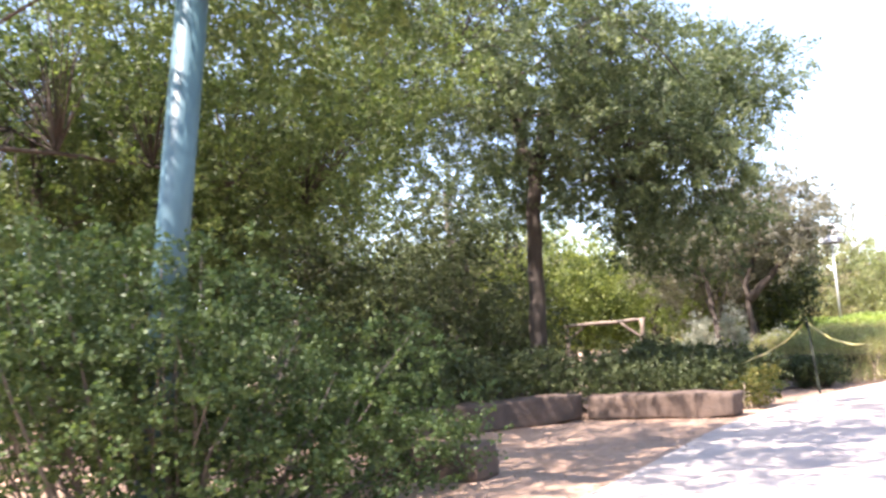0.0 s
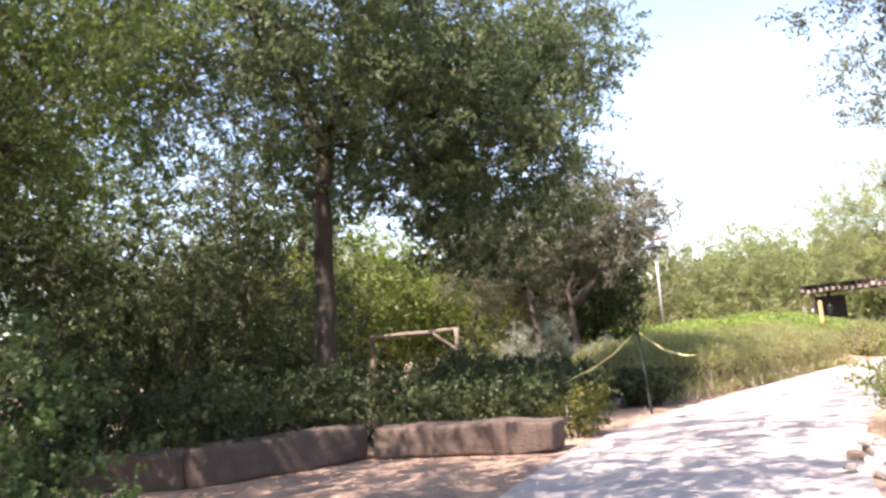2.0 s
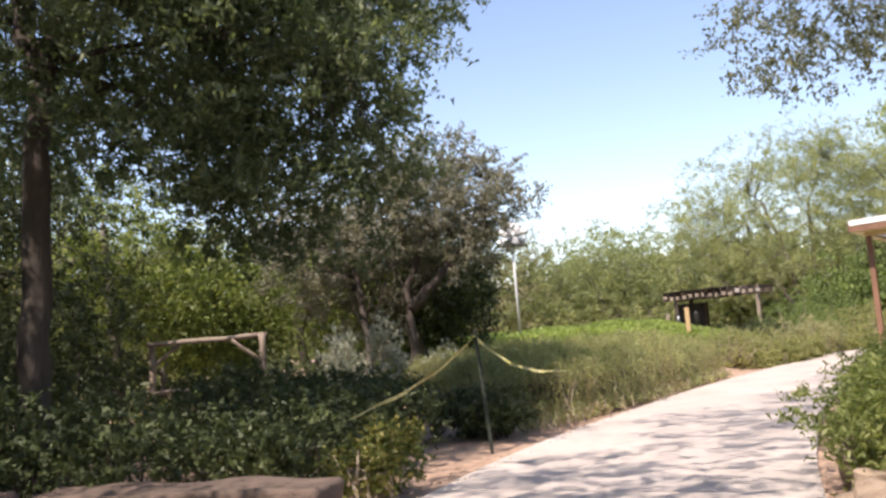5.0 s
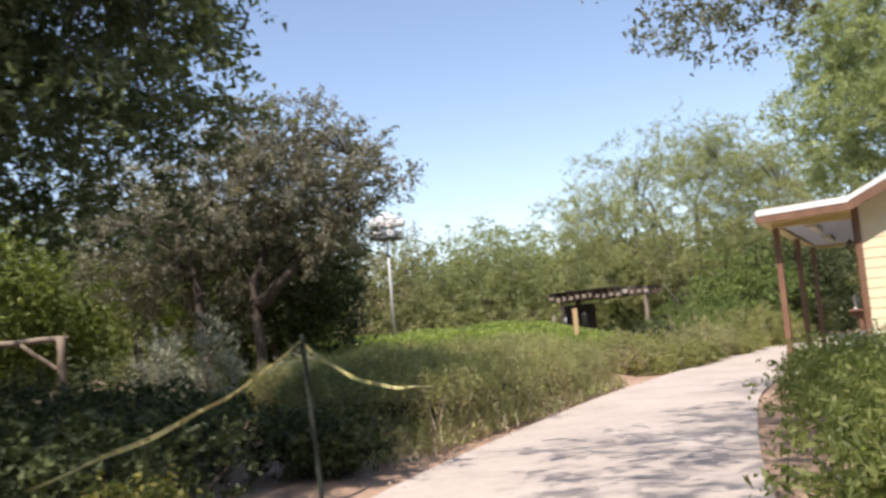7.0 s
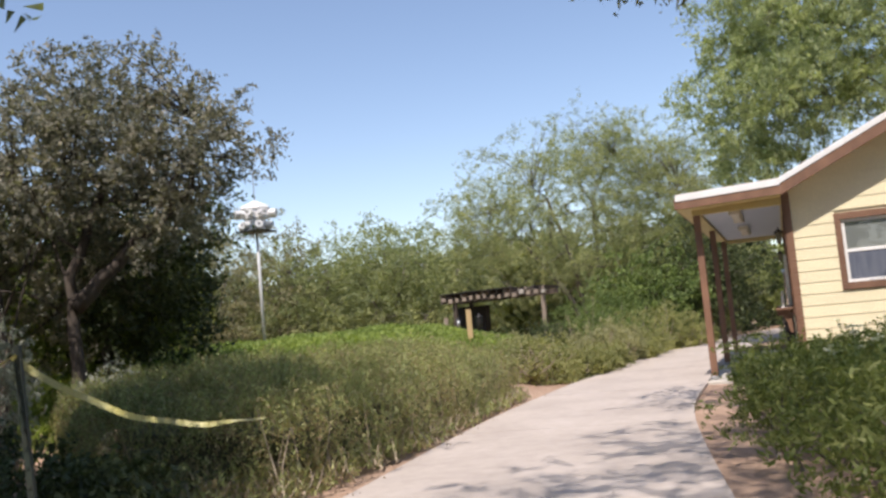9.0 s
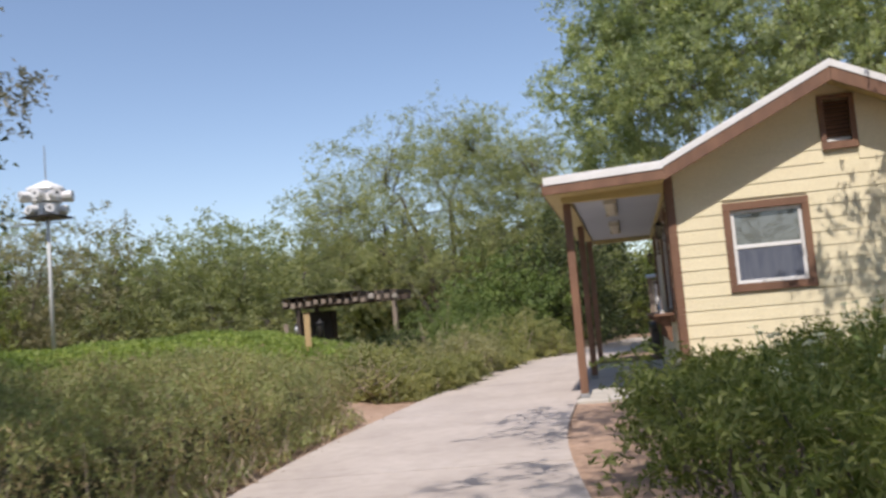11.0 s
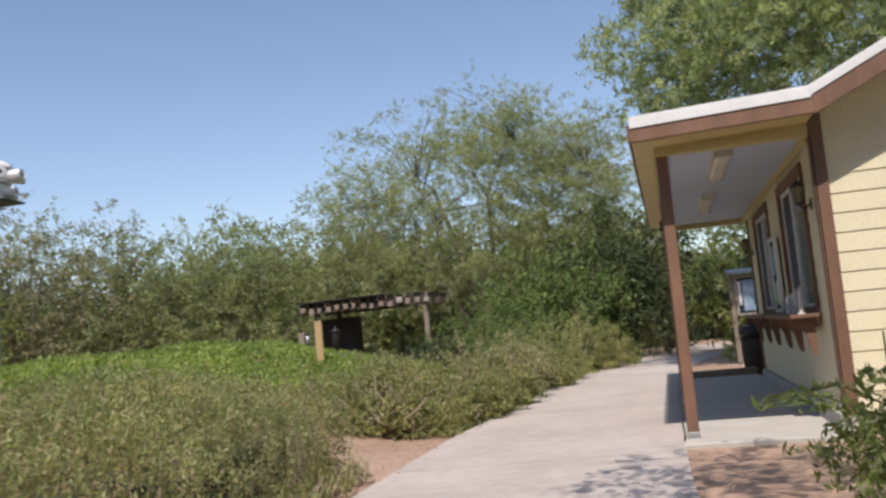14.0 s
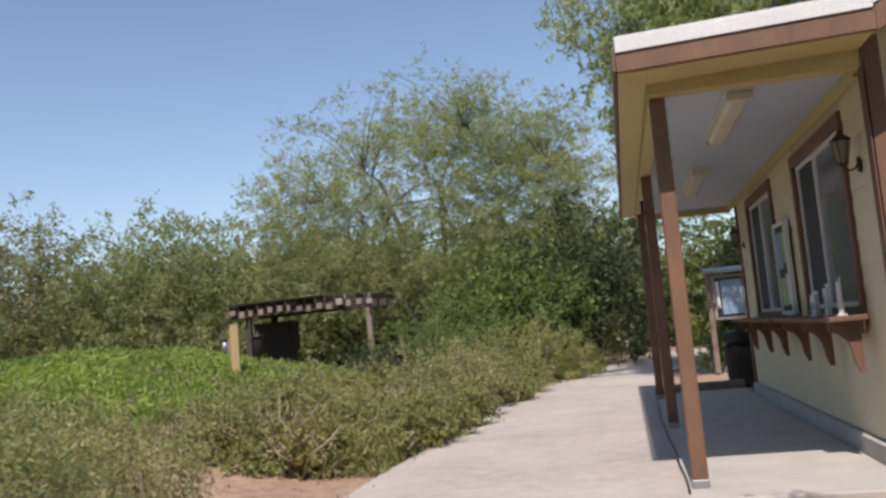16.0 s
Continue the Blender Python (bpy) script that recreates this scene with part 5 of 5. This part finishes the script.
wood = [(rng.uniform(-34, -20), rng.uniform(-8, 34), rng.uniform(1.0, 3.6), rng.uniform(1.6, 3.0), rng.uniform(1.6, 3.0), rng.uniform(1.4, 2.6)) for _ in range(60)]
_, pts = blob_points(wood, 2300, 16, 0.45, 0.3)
stuff("deep_wood", "dense undergrowth deep in the wood, leaf colour darkened for shade", "woodland", pts[pts[:, 2] > 0], 0.3, LEAF_SHADE, 1.8)

# shrub by the start of the walk
shrub("hackberry_shrub", "dense green shrub with small leaves and bare lower twigs", -0.75, 4.9,
      [(0, -0.2, 1.3, 1.25, 1.5, 1.0), (0.5, 1.7, 0.8, 0.9, 0.9, 0.74), (-0.4, -1.8, 1.55, 1.3, 1.6, 1.05), (0.6, 0.4, 0.6, 0.9, 1.4, 0.6), (-0.6, 0.9, 1.1, 1.0, 1.0, 0.95), (0.3, -1.0, 0.8, 1.1, 1.3, 0.8), (0.95, -0.5, 1.05, 0.7, 1.4, 0.95), (0.75, 1.75, 0.4, 0.8, 0.85, 0.45), (0.8, 0.3, 0.4, 0.9, 1.6, 0.42), (0.75, -0.45, 1.35, 0.75, 1.1, 0.85), (0.5, -1.5, 1.5, 0.8, 1.0, 0.85)], 0.042, LEAF_HACK, 2300, 38, 0.085, 1.7, 110, GREY_BARK)
# right-hand bed
BED = ((2.0, 15.6, 0.95, 0.72), (1.85, 17.2, 0.95, 0.75), (3.2, 16.4, 1.1, 0.85), (1.55, 18.8, 0.9, 0.72), (2.9, 18.6, 1.2, 0.85), (1.13, 20.5, 0.85, 0.70), (2.6, 20.8, 1.2, 0.82), (0.98, 22.2, 0.85, 0.68), (2.5, 23.0, 1.2, 0.82), (1.03, 23.9, 0.85, 0.66), (2.5, 25.0, 1.15, 0.80), (4.2, 22.0, 1.4, 1.05), (4.0, 24.6, 1.3, 1.1), (1.48, 25.6, 0.75, 0.55), (3.6, 26.4, 1.0, 0.95), (2.6, 26.6, 0.8, 0.6), (4.8, 26.6, 1.0, 1.3), (3.4, 14.9, 1.0, 0.75), (1.85, 14.75, 0.6, 0.72), (2.7, 14.7, 0.7, 0.8))
for k, (x, y, r, h) in enumerate(BED):
    shrub("bed_shrub", "lush green leafy shrub in the bed before the house", x, y, [(0, 0, h * 0.55, r, r, h * 0.5), (r * 0.4, -r * 0.3, h * 0.7, r * 0.5, r * 0.5, h * 0.36), (-r * 0.3, r * 0.4, h * 0.62, r * 0.55, r * 0.5, h * 0.4)], 0.062, LEAF_BED, 175, 38, 0.095, 3.4, 14, GREY_BARK, group="bed shrubs", upright=0.3)
# sprays of white flowers standing out of the bed
for k, (x, y, h) in enumerate(((1.45, 19.9, 0.92), (1.75, 20.6, 0.95), (1.25, 21.1, 0.86), (1.9, 22.6, 1.0), (2.3, 24.2, 1.0), (1.35, 23.2, 0.85), (1.6, 18.0, 0.9))):
    t = thing("flower_spray", "tall weed with small white flower heads", "weed", x, y, 0, group="white-flowered weeds")
    bm = bmesh.new()
    heads = []
    for j in range(7):
        a = random.uniform(0, 6.28)
        top = Vector((0.17 * math.cos(a) * random.uniform(0.4, 1), 0.17 * math.sin(a), h * random.uniform(0.82, 1.08)))
        tube(bm, [(0, 0, 0), (0.02, 0.01, h * 0.55), top], [0.006, 0.005, 0.003], 5)
        heads.append(np.array(top) + rng.normal(size=(16, 3)) * [0.016, 0.016, 0.006])
    tagged(part("stalk", bm, LEAF_BUSH, t), kind="stuff")
    tagged(leaf_mesh("bloom", np.concatenate(heads), 0.02, FLOWER, t, 1.2), kind="stuff")
    leaf_mesh("leaves", np.stack([rng.normal(size=40) * 0.06, rng.normal(size=40) * 0.06, rng.uniform(0.2, 0.9, 40) * h], 1), 0.08, LEAF_BUSH, t, 3.5)
# broad fern-like sapling by the porch corner
sap = thing("sapling", "young sapling with long pinnate leaves by the porch", "sapling", 0.62, 24.55, 0)
bm = bmesh.new()
fronds = []
for j in range(8):
    a = 0.57 * j + 0.4
    base = Vector((0.03 * math.cos(a), 0.03 * math.sin(a), 0.22 + 0.06 * j))
    tip = base + Vector((0.62 * math.cos(a), 0.62 * math.sin(a), 0.12))
    tube(bm, [base, base.lerp(tip, 0.5) + Vector((0, 0, 0.08)), tip], [0.006, 0.005, 0.002], 5)
    for q in np.linspace(0.2, 1, 11):
        p = base.lerp(tip, q)
        s = Vector((-math.sin(a), math.cos(a), 0))
        for w in (-1, 1):
            fronds.append(np.array(p + s * w * 0.045 + Vector((0, 0, 0.32 * q * (1 - q)))))
tube(bm, [(0, 0, 0), (0.01, 0.01, 0.5), (0, 0, 0.95)], [0.014, 0.01, 0.005], 6)
part("stem", bm, LEAF_BUSH, sap)
tagged(leaf_mesh("foliage", np.array(fronds), 0.085, LEAF_BED, sap, 3.0), kind="stuff")


# clipped hedge along the path
def hedge(name, label, outline, h, leaf, mat, n, aspect=2.6, upright=0.5):
    """A clipped hedge: a leafy block over twiggy stems, with an uneven top and face."""
    t = thing(name, label, "hedge")
    poly = np.array(outline)
    lo, hi = poly.min(0), poly.max(0)
    pts = rng.uniform(lo, hi, (n * 3, 2))
    a, b = poly, np.roll(poly, -1, 0)
    inside = np.zeros(len(pts), bool)
    near = np.full(len(pts), 9.0)
    for p, q in zip(a, b):
        cross = (p[1] > pts[:, 1]) != (q[1] > pts[:, 1])
        inside ^= cross & (pts[:, 0] < (q[0] - p[0]) * (pts[:, 1] - p[1]) / (q[1] - p[1] + 1e-12) + p[0])
        d = q - p
        f = np.clip(((pts - p) @ d) / (d @ d), 0, 1)
        near = np.minimum(near, np.linalg.norm(pts - (p + f[:, None] * d), axis=1))
    pts, near = pts[inside], near[inside]
    lump = 0.16 * np.sin(pts[:, 0] * 2.3 + 1.1 * np.sin(pts[:, 1] * 1.7)) + 0.12 * np.sin(pts[:, 1] * 3.9 + pts[:, 0]) + 0.07 * np.sin(pts[:, 1] * 9.1 + 2 * pts[:, 0])
    top = h * (1 + 0.6 * lump) - 0.34 * np.exp(-near / 0.22)
    # most leaves crowd into the sides, the rest make the top
    side = rng.random(len(pts)) < 0.45
    pts = np.where(side[:, None] & (near > 0.3)[:, None], np.nan, pts)
    good = ~np.isnan(pts[:, 0])
    pts, near, top = pts[good], near[good], top[good]
    face = near < 0.28 + 0.1 * np.sin(pts[:, 1] * 5)
    z = np.where(face & (rng.random(len(pts)) < 0.88), rng.random(len(pts)) * top, top * (1 - 0.22 * rng.random(len(pts)) ** 2) + rng.normal(size=len(pts)) * 0.045)
    z += np.abs(rng.normal(size=len(pts))) * 0.035 * (1 + np.sin(pts[:, 0] * 6.1) * np.sin(pts[:, 1] * 5.3))
    # leaves sit one above the other on upright sprigs
    each = 9
    some = rng.random(len(pts)) < 1.0 / each
    sprig = np.stack([pts[some, 0], pts[some, 1], z[some]], 1)
    reach = rng.random((len(sprig), each, 1)) * rng.uniform(0.10, 0.26, (len(sprig), 1, 1))
    lean = np.concatenate([rng.normal(size=(len(sprig), 1, 2)) * 0.28, np.ones((len(sprig), 1, 1))], 2)
    all_at = (sprig[:, None] - lean * reach + rng.normal(size=(len(sprig), each, 3)) * 0.011).reshape(-1, 3)
    all_at[:, 2] = np.abs(all_at[:, 2] - 0.03) + 0.03
    pts, z, top = all_at[:, :2], all_at[:, 2], np.repeat(top[some], each)
    # dry, woody sprigs show on the sides, in patches
    patch = 0.5 + 0.5 * np.sin(pts[:, 1] * 2.9 + pts[:, 0]) * np.sin(pts[:, 1] * 1.1 + 0.7)
    dry = rng.random(len(pts)) < np.where(z < 0.8 * top, 0.28 + 0.4 * patch, 0.12 + 0.2 * patch)
    tagged(leaf_mesh("foliage", all_at[~dry], leaf, mat, t, aspect, 0, upright, corners=3), kind="stuff")
    tagged(leaf_mesh("dry_growth", all_at[dry], leaf * 1.15, LEAF_TAN, t, aspect * 1.3, 0, upright, "dry brownish sprigs", 3), kind="stuff")
    # solid dark block added behind the leaves for close twigs and their shade
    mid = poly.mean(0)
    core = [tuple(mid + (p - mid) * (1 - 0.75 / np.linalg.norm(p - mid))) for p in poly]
    part("heart", prism(bmesh.new(), core, "z", 0.02, h * 0.5), HEDGE_SHADE_FILL, t, "solid dark fill for the twigs and shade inside the hedge")
    bm = bmesh.new()
    idx = rng.choice(len(pts), 260)
    for i in idx:
        x, y = pts[i]
        g = max(0.2, float(top[i]) * random.uniform(0.6, 0.98))
        tube(bm, [(x + random.uniform(-0.1, 0.1), y + random.uniform(-0.1, 0.1), 0), (x, y, g * 0.5), (x + random.uniform(-0.08, 0.08), y + random.uniform(-0.08, 0.08), g)], [0.010, 0.007, 0.003], 4)
    tagged(part("stemwork", bm, TWIG, t), kind="stuff")
    return t


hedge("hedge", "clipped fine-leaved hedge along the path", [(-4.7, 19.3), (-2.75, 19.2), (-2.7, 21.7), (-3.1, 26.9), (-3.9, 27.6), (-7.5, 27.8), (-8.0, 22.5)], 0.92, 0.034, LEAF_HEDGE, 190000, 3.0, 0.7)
margin = hedge("hedge_margin", "thin grassy foot of the hedge at the path", [(-3.6, 18.3), (-2.55, 18.1), (-2.6, 21.7), (-2.95, 26.9), (-3.3, 26.9), (-3.1, 21.7)], 0.34, 0.06, LEAF_HEDGE, 4500, 4.0, 1.0)
for o in [c for c in margin.children if c.name.startswith("heart")]:
    bpy.data.objects.remove(o)
# low brush beyond the pink gravel
# LEAF_SHADE shrubs carry the dark hollow's shade in their colour
BRUSH = ((-4.72, 30.65, 0.72, 0.70, LEAF_PALE), (-4.02, 30.6, 0.76, 0.82, LEAF_PALE), (-3.36, 30.85, 0.56, 0.64, LEAF_PALE), (-3.12, 31.7, 0.42, 0.5, LEAF_PALE), (-3.05, 32.4, 0.4, 0.48, LEAF_PALE), (-3.7, 30.4, 0.45, 0.5, LEAF_PALE), (-4.5, 30.25, 0.5, 0.45, LEAF_PALE), (-5.7, 31.4, 1.0, 0.80, LEAF_PALE), (-4.6, 32.2, 1.0, 0.84, LEAF_PALE), (-6.5, 30.1, 1.1, 0.85, LEAF_PALE), (-7.4, 31.6, 1.1, 1.0, LEAF_BUSH),
         (-3.45, 34.2, 0.95, 1.06, LEAF_SILVER), (-3.2, 35.5, 0.72, 0.86, LEAF_SILVER), (-3.0, 33.0, 0.46, 0.55, LEAF_PALE), (-2.72, 36.5, 0.42, 0.38, LEAF_PALE), (-4.9, 34.6, 1.0, 0.84, LEAF_PALE), (-6.2, 36.4, 1.1, 0.92, LEAF_SILVER), (-7.5, 36.9, 1.2, 1.04, LEAF_SILVER), (-3.7, 37.4, 0.9, 0.95, LEAF_PALE), (-2.75, 38.2, 0.55, 0.66, LEAF_PALE),
         (-3.0, 40.2, 1.12, 1.52, LEAF_PALE), (-2.15, 41.3, 0.75, 1.05, LEAF_PALE), (-3.95, 39.4, 0.9, 1.1, LEAF_BUSH), (-1.85, 42.7, 0.6, 0.6, LEAF_PALE), (-5.3, 42.6, 1.4, 2.05, LEAF_BUSH), (-6.5, 41.8, 1.0, 1.2, LEAF_SHADE), (-4.2, 42.6, 1.2, 2.0, LEAF_BUSH), (-6.0, 40.0, 0.9, 0.85, LEAF_SHADE), (-5.75, 45.0, 1.2, 2.25, LEAF_BUSH), (-7.6, 39.4, 1.2, 1.05, LEAF_SHADE), (-9.0, 39.8, 1.2, 1.1, LEAF_BUSH))
for k, (x, y, r, h, m) in enumerate(BRUSH):
    x, y = x + (0.08 if -4.1 < x else 0), y - (0.35 if y < 33 else 0)
    shrub("brush_shrub", "untrimmed brushy shrub with pale dry twigs", x, y, [(0, 0, h * 0.5, r, r, h * 0.5), (0, 0, h * 0.42, r * 0.95, r * 0.95, h * 0.42), (r * 0.3, r * 0.25, h * 0.62, r * 0.5, r * 0.5, h * 0.36), (0, 0, 0.16, r * 1.05, r * 1.05, 0.18)], 0.05, m, 170, 52, 0.09, 2.4, 70 if k < 7 else 24, group="brush by the path", upright=0.35, corners=3)
# heap of pale dead branches at the foot of the brush
heap = thing("dead_branches", "heap of pale dead branches lying against the brush", "branches", -3.9, 29.6, 0)
for k in range(58):
    a = random.uniform(-2.6, -0.2)
    foot = Vector((random.uniform(-1.1, 0.9), random.uniform(0.0, 0.5), random.uniform(0.0, 0.25)))
    tip = foot + Vector((math.cos(a) * 0.4 + random.uniform(-0.3, 0.3), math.sin(a) * 0.25, random.uniform(0.2, 0.6)))
    pts = [foot.lerp(tip, f / 5) + Vector((random.uniform(-1, 1), random.uniform(-1, 1), random.uniform(-0.5, 1))) * 0.05 for f in range(6)]
    part("dead_branch", tube(bmesh.new(), pts, [0.012, 0.011, 0.009, 0.007, 0.005, 0.002], 5), TWIG, heap)
# weeds between the brush and the concrete
n = 26000
wy = rng.uniform(29.6, 44.0, n)
wx = np.interp(wy, [p[1] for p in PATH_LEFT], [p[0] for p in PATH_LEFT]) + 0.03 - np.abs(rng.normal(size=n)) * 0.42
stuff("path_weeds", "low weeds and grass along the path's far edge", "weeds", np.stack([wx, wy, 0.02 + rng.random(n) ** 2 * 0.4], 1), 0.07, LEAF_PALE, 3.2, 0.8)
# silver sage between the trunks
for k, (x, y, h) in enumerate(((-7.8, 20.5, 1.6), (-6.9, 20.6, 1.72), (-8.5, 21.4, 1.35), (-6.5, 21.8, 1.1))):
    shrub("sage_shrub", "pale silver-grey sage bush under the tree", x, y, [(0, 0, h * 0.45, 0.42, 0.45, h * 0.4), (0.08, 0, h * 0.72, 0.22, 0.25, h * 0.3), (-0.16, 0.05, h * 0.66, 0.16, 0.2, h * 0.3), (0.26, 0.05, h * 0.6, 0.13, 0.2, h * 0.3)], 0.055, LEAF_SAGE, 110, 40, 0.08, 3.0, 14, group="silver sage", upright=0.8)
# shrubs along the blocks and under the oak, shade put into their leaf colour
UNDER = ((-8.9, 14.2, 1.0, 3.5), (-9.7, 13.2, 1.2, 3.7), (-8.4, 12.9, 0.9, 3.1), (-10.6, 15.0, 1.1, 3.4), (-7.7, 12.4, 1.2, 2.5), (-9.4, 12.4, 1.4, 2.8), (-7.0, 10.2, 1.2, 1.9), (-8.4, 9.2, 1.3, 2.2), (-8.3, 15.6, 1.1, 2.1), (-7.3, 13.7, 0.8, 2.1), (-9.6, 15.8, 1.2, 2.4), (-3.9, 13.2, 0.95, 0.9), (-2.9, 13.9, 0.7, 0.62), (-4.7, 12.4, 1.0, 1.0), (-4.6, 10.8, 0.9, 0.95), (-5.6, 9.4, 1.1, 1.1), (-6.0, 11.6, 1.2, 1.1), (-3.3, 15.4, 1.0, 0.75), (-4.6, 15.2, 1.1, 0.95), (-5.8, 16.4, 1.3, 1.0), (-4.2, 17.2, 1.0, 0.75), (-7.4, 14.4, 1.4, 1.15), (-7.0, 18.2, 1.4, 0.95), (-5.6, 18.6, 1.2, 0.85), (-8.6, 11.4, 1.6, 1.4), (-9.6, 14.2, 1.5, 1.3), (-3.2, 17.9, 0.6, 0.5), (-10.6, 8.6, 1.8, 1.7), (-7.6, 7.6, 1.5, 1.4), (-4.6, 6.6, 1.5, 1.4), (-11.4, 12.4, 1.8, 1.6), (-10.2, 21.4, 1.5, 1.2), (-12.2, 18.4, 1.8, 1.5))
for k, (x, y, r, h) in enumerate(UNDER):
    shrub("undergrowth", "undergrowth of small-leaved shrubs, leaf colour darkened for shade", x, y, [(0, 0, h * 0.5, r, r, h * 0.5), (r * 0.4, -r * 0.3, h * 0.6, r * 0.5, r * 0.5, h * 0.42), (-r * 0.4, r * 0.3, h * 0.7, r * 0.5, r * 0.5, h * 0.38)], 0.056, LEAF_SHADE, 140, 46, 0.1, 2.0, 24, BARK, "undergrowth", upright=0.2, corners=3)
shrub("yellowing_shrub", "low shrub with yellow-green leaves at the end of the blocks", -1.9, 14.15, [(0, 0, 0.24, 0.36, 0.36, 0.25), (0.1, 0.15, 0.36, 0.24, 0.24, 0.2)], 0.045, LEAF_YELLOW, 110, 40, 0.07, 1.9, 22)

# grown-over bank
n = 150000
gx, gy = rng.uniform(-19, -5.2, n), rng.uniform(22.5, 44, n)
hgt = mound(gx, gy)
ok = (hgt > 0.05 + 0.1 * rng.random(n)) & ~((gx > -8) & (gy < 27.7))
gx, gy, hgt = gx[ok], gy[ok], hgt[ok]
tuft = 0.10 + 0.08 * np.sin(gx * 2.1 + np.sin(gy * 1.4)) * np.sin(gy * 1.9)
stuff("bank_grass", "bright green vines and grass over the low bank", "grass", np.stack([gx, gy, hgt + tuft * rng.random(len(gx)) + 0.02], 1), 0.12, LEAF_GRASS, 3.0, 0.6)
n = 9000
gx, gy = rng.uniform(-30, 0, n), rng.uniform(7, 30, n)
ok = (gx < -6.5) & (mound(gx, gy) < 0.2)
stuff("woodland_grass", "sparse grass and weeds on the wood's floor", "grass", np.stack([gx[ok], gy[ok], rng.random(ok.sum()) * 0.2], 1), 0.2, LEAF_LIT, 4.0, 1.0)
# fallen leaves on the soil and path's margin
n = 2200
f = rng.random(n) * 60
i = f.astype(int)
edge = LEFT[i] + (LEFT[i + 1] - LEFT[i]) * (f - i)[:, None]
lx = edge[:, 0] - np.abs(rng.normal(size=n)) * 1.1 + 0.15
lit = np.stack([lx, edge[:, 1] + rng.normal(size=n) * 0.2, np.full(n, 0.018)], 1)
ob = stuff("leaf_litter", "dry fallen leaves scattered along the path's edge", "leaf litter", lit, 0.022, LEAF_LITTER, 1.8)
shrub("kiosk_shrub", "small dark green shrub at the foot of the notice case", 0.98, 40.2, [(0, 0, 0.36, 0.4, 0.4, 0.34), (0.1, 0.05, 0.5, 0.26, 0.26, 0.26)], 0.05, LEAF_BUSH, 90, 36, 0.08, 2.0, 10)
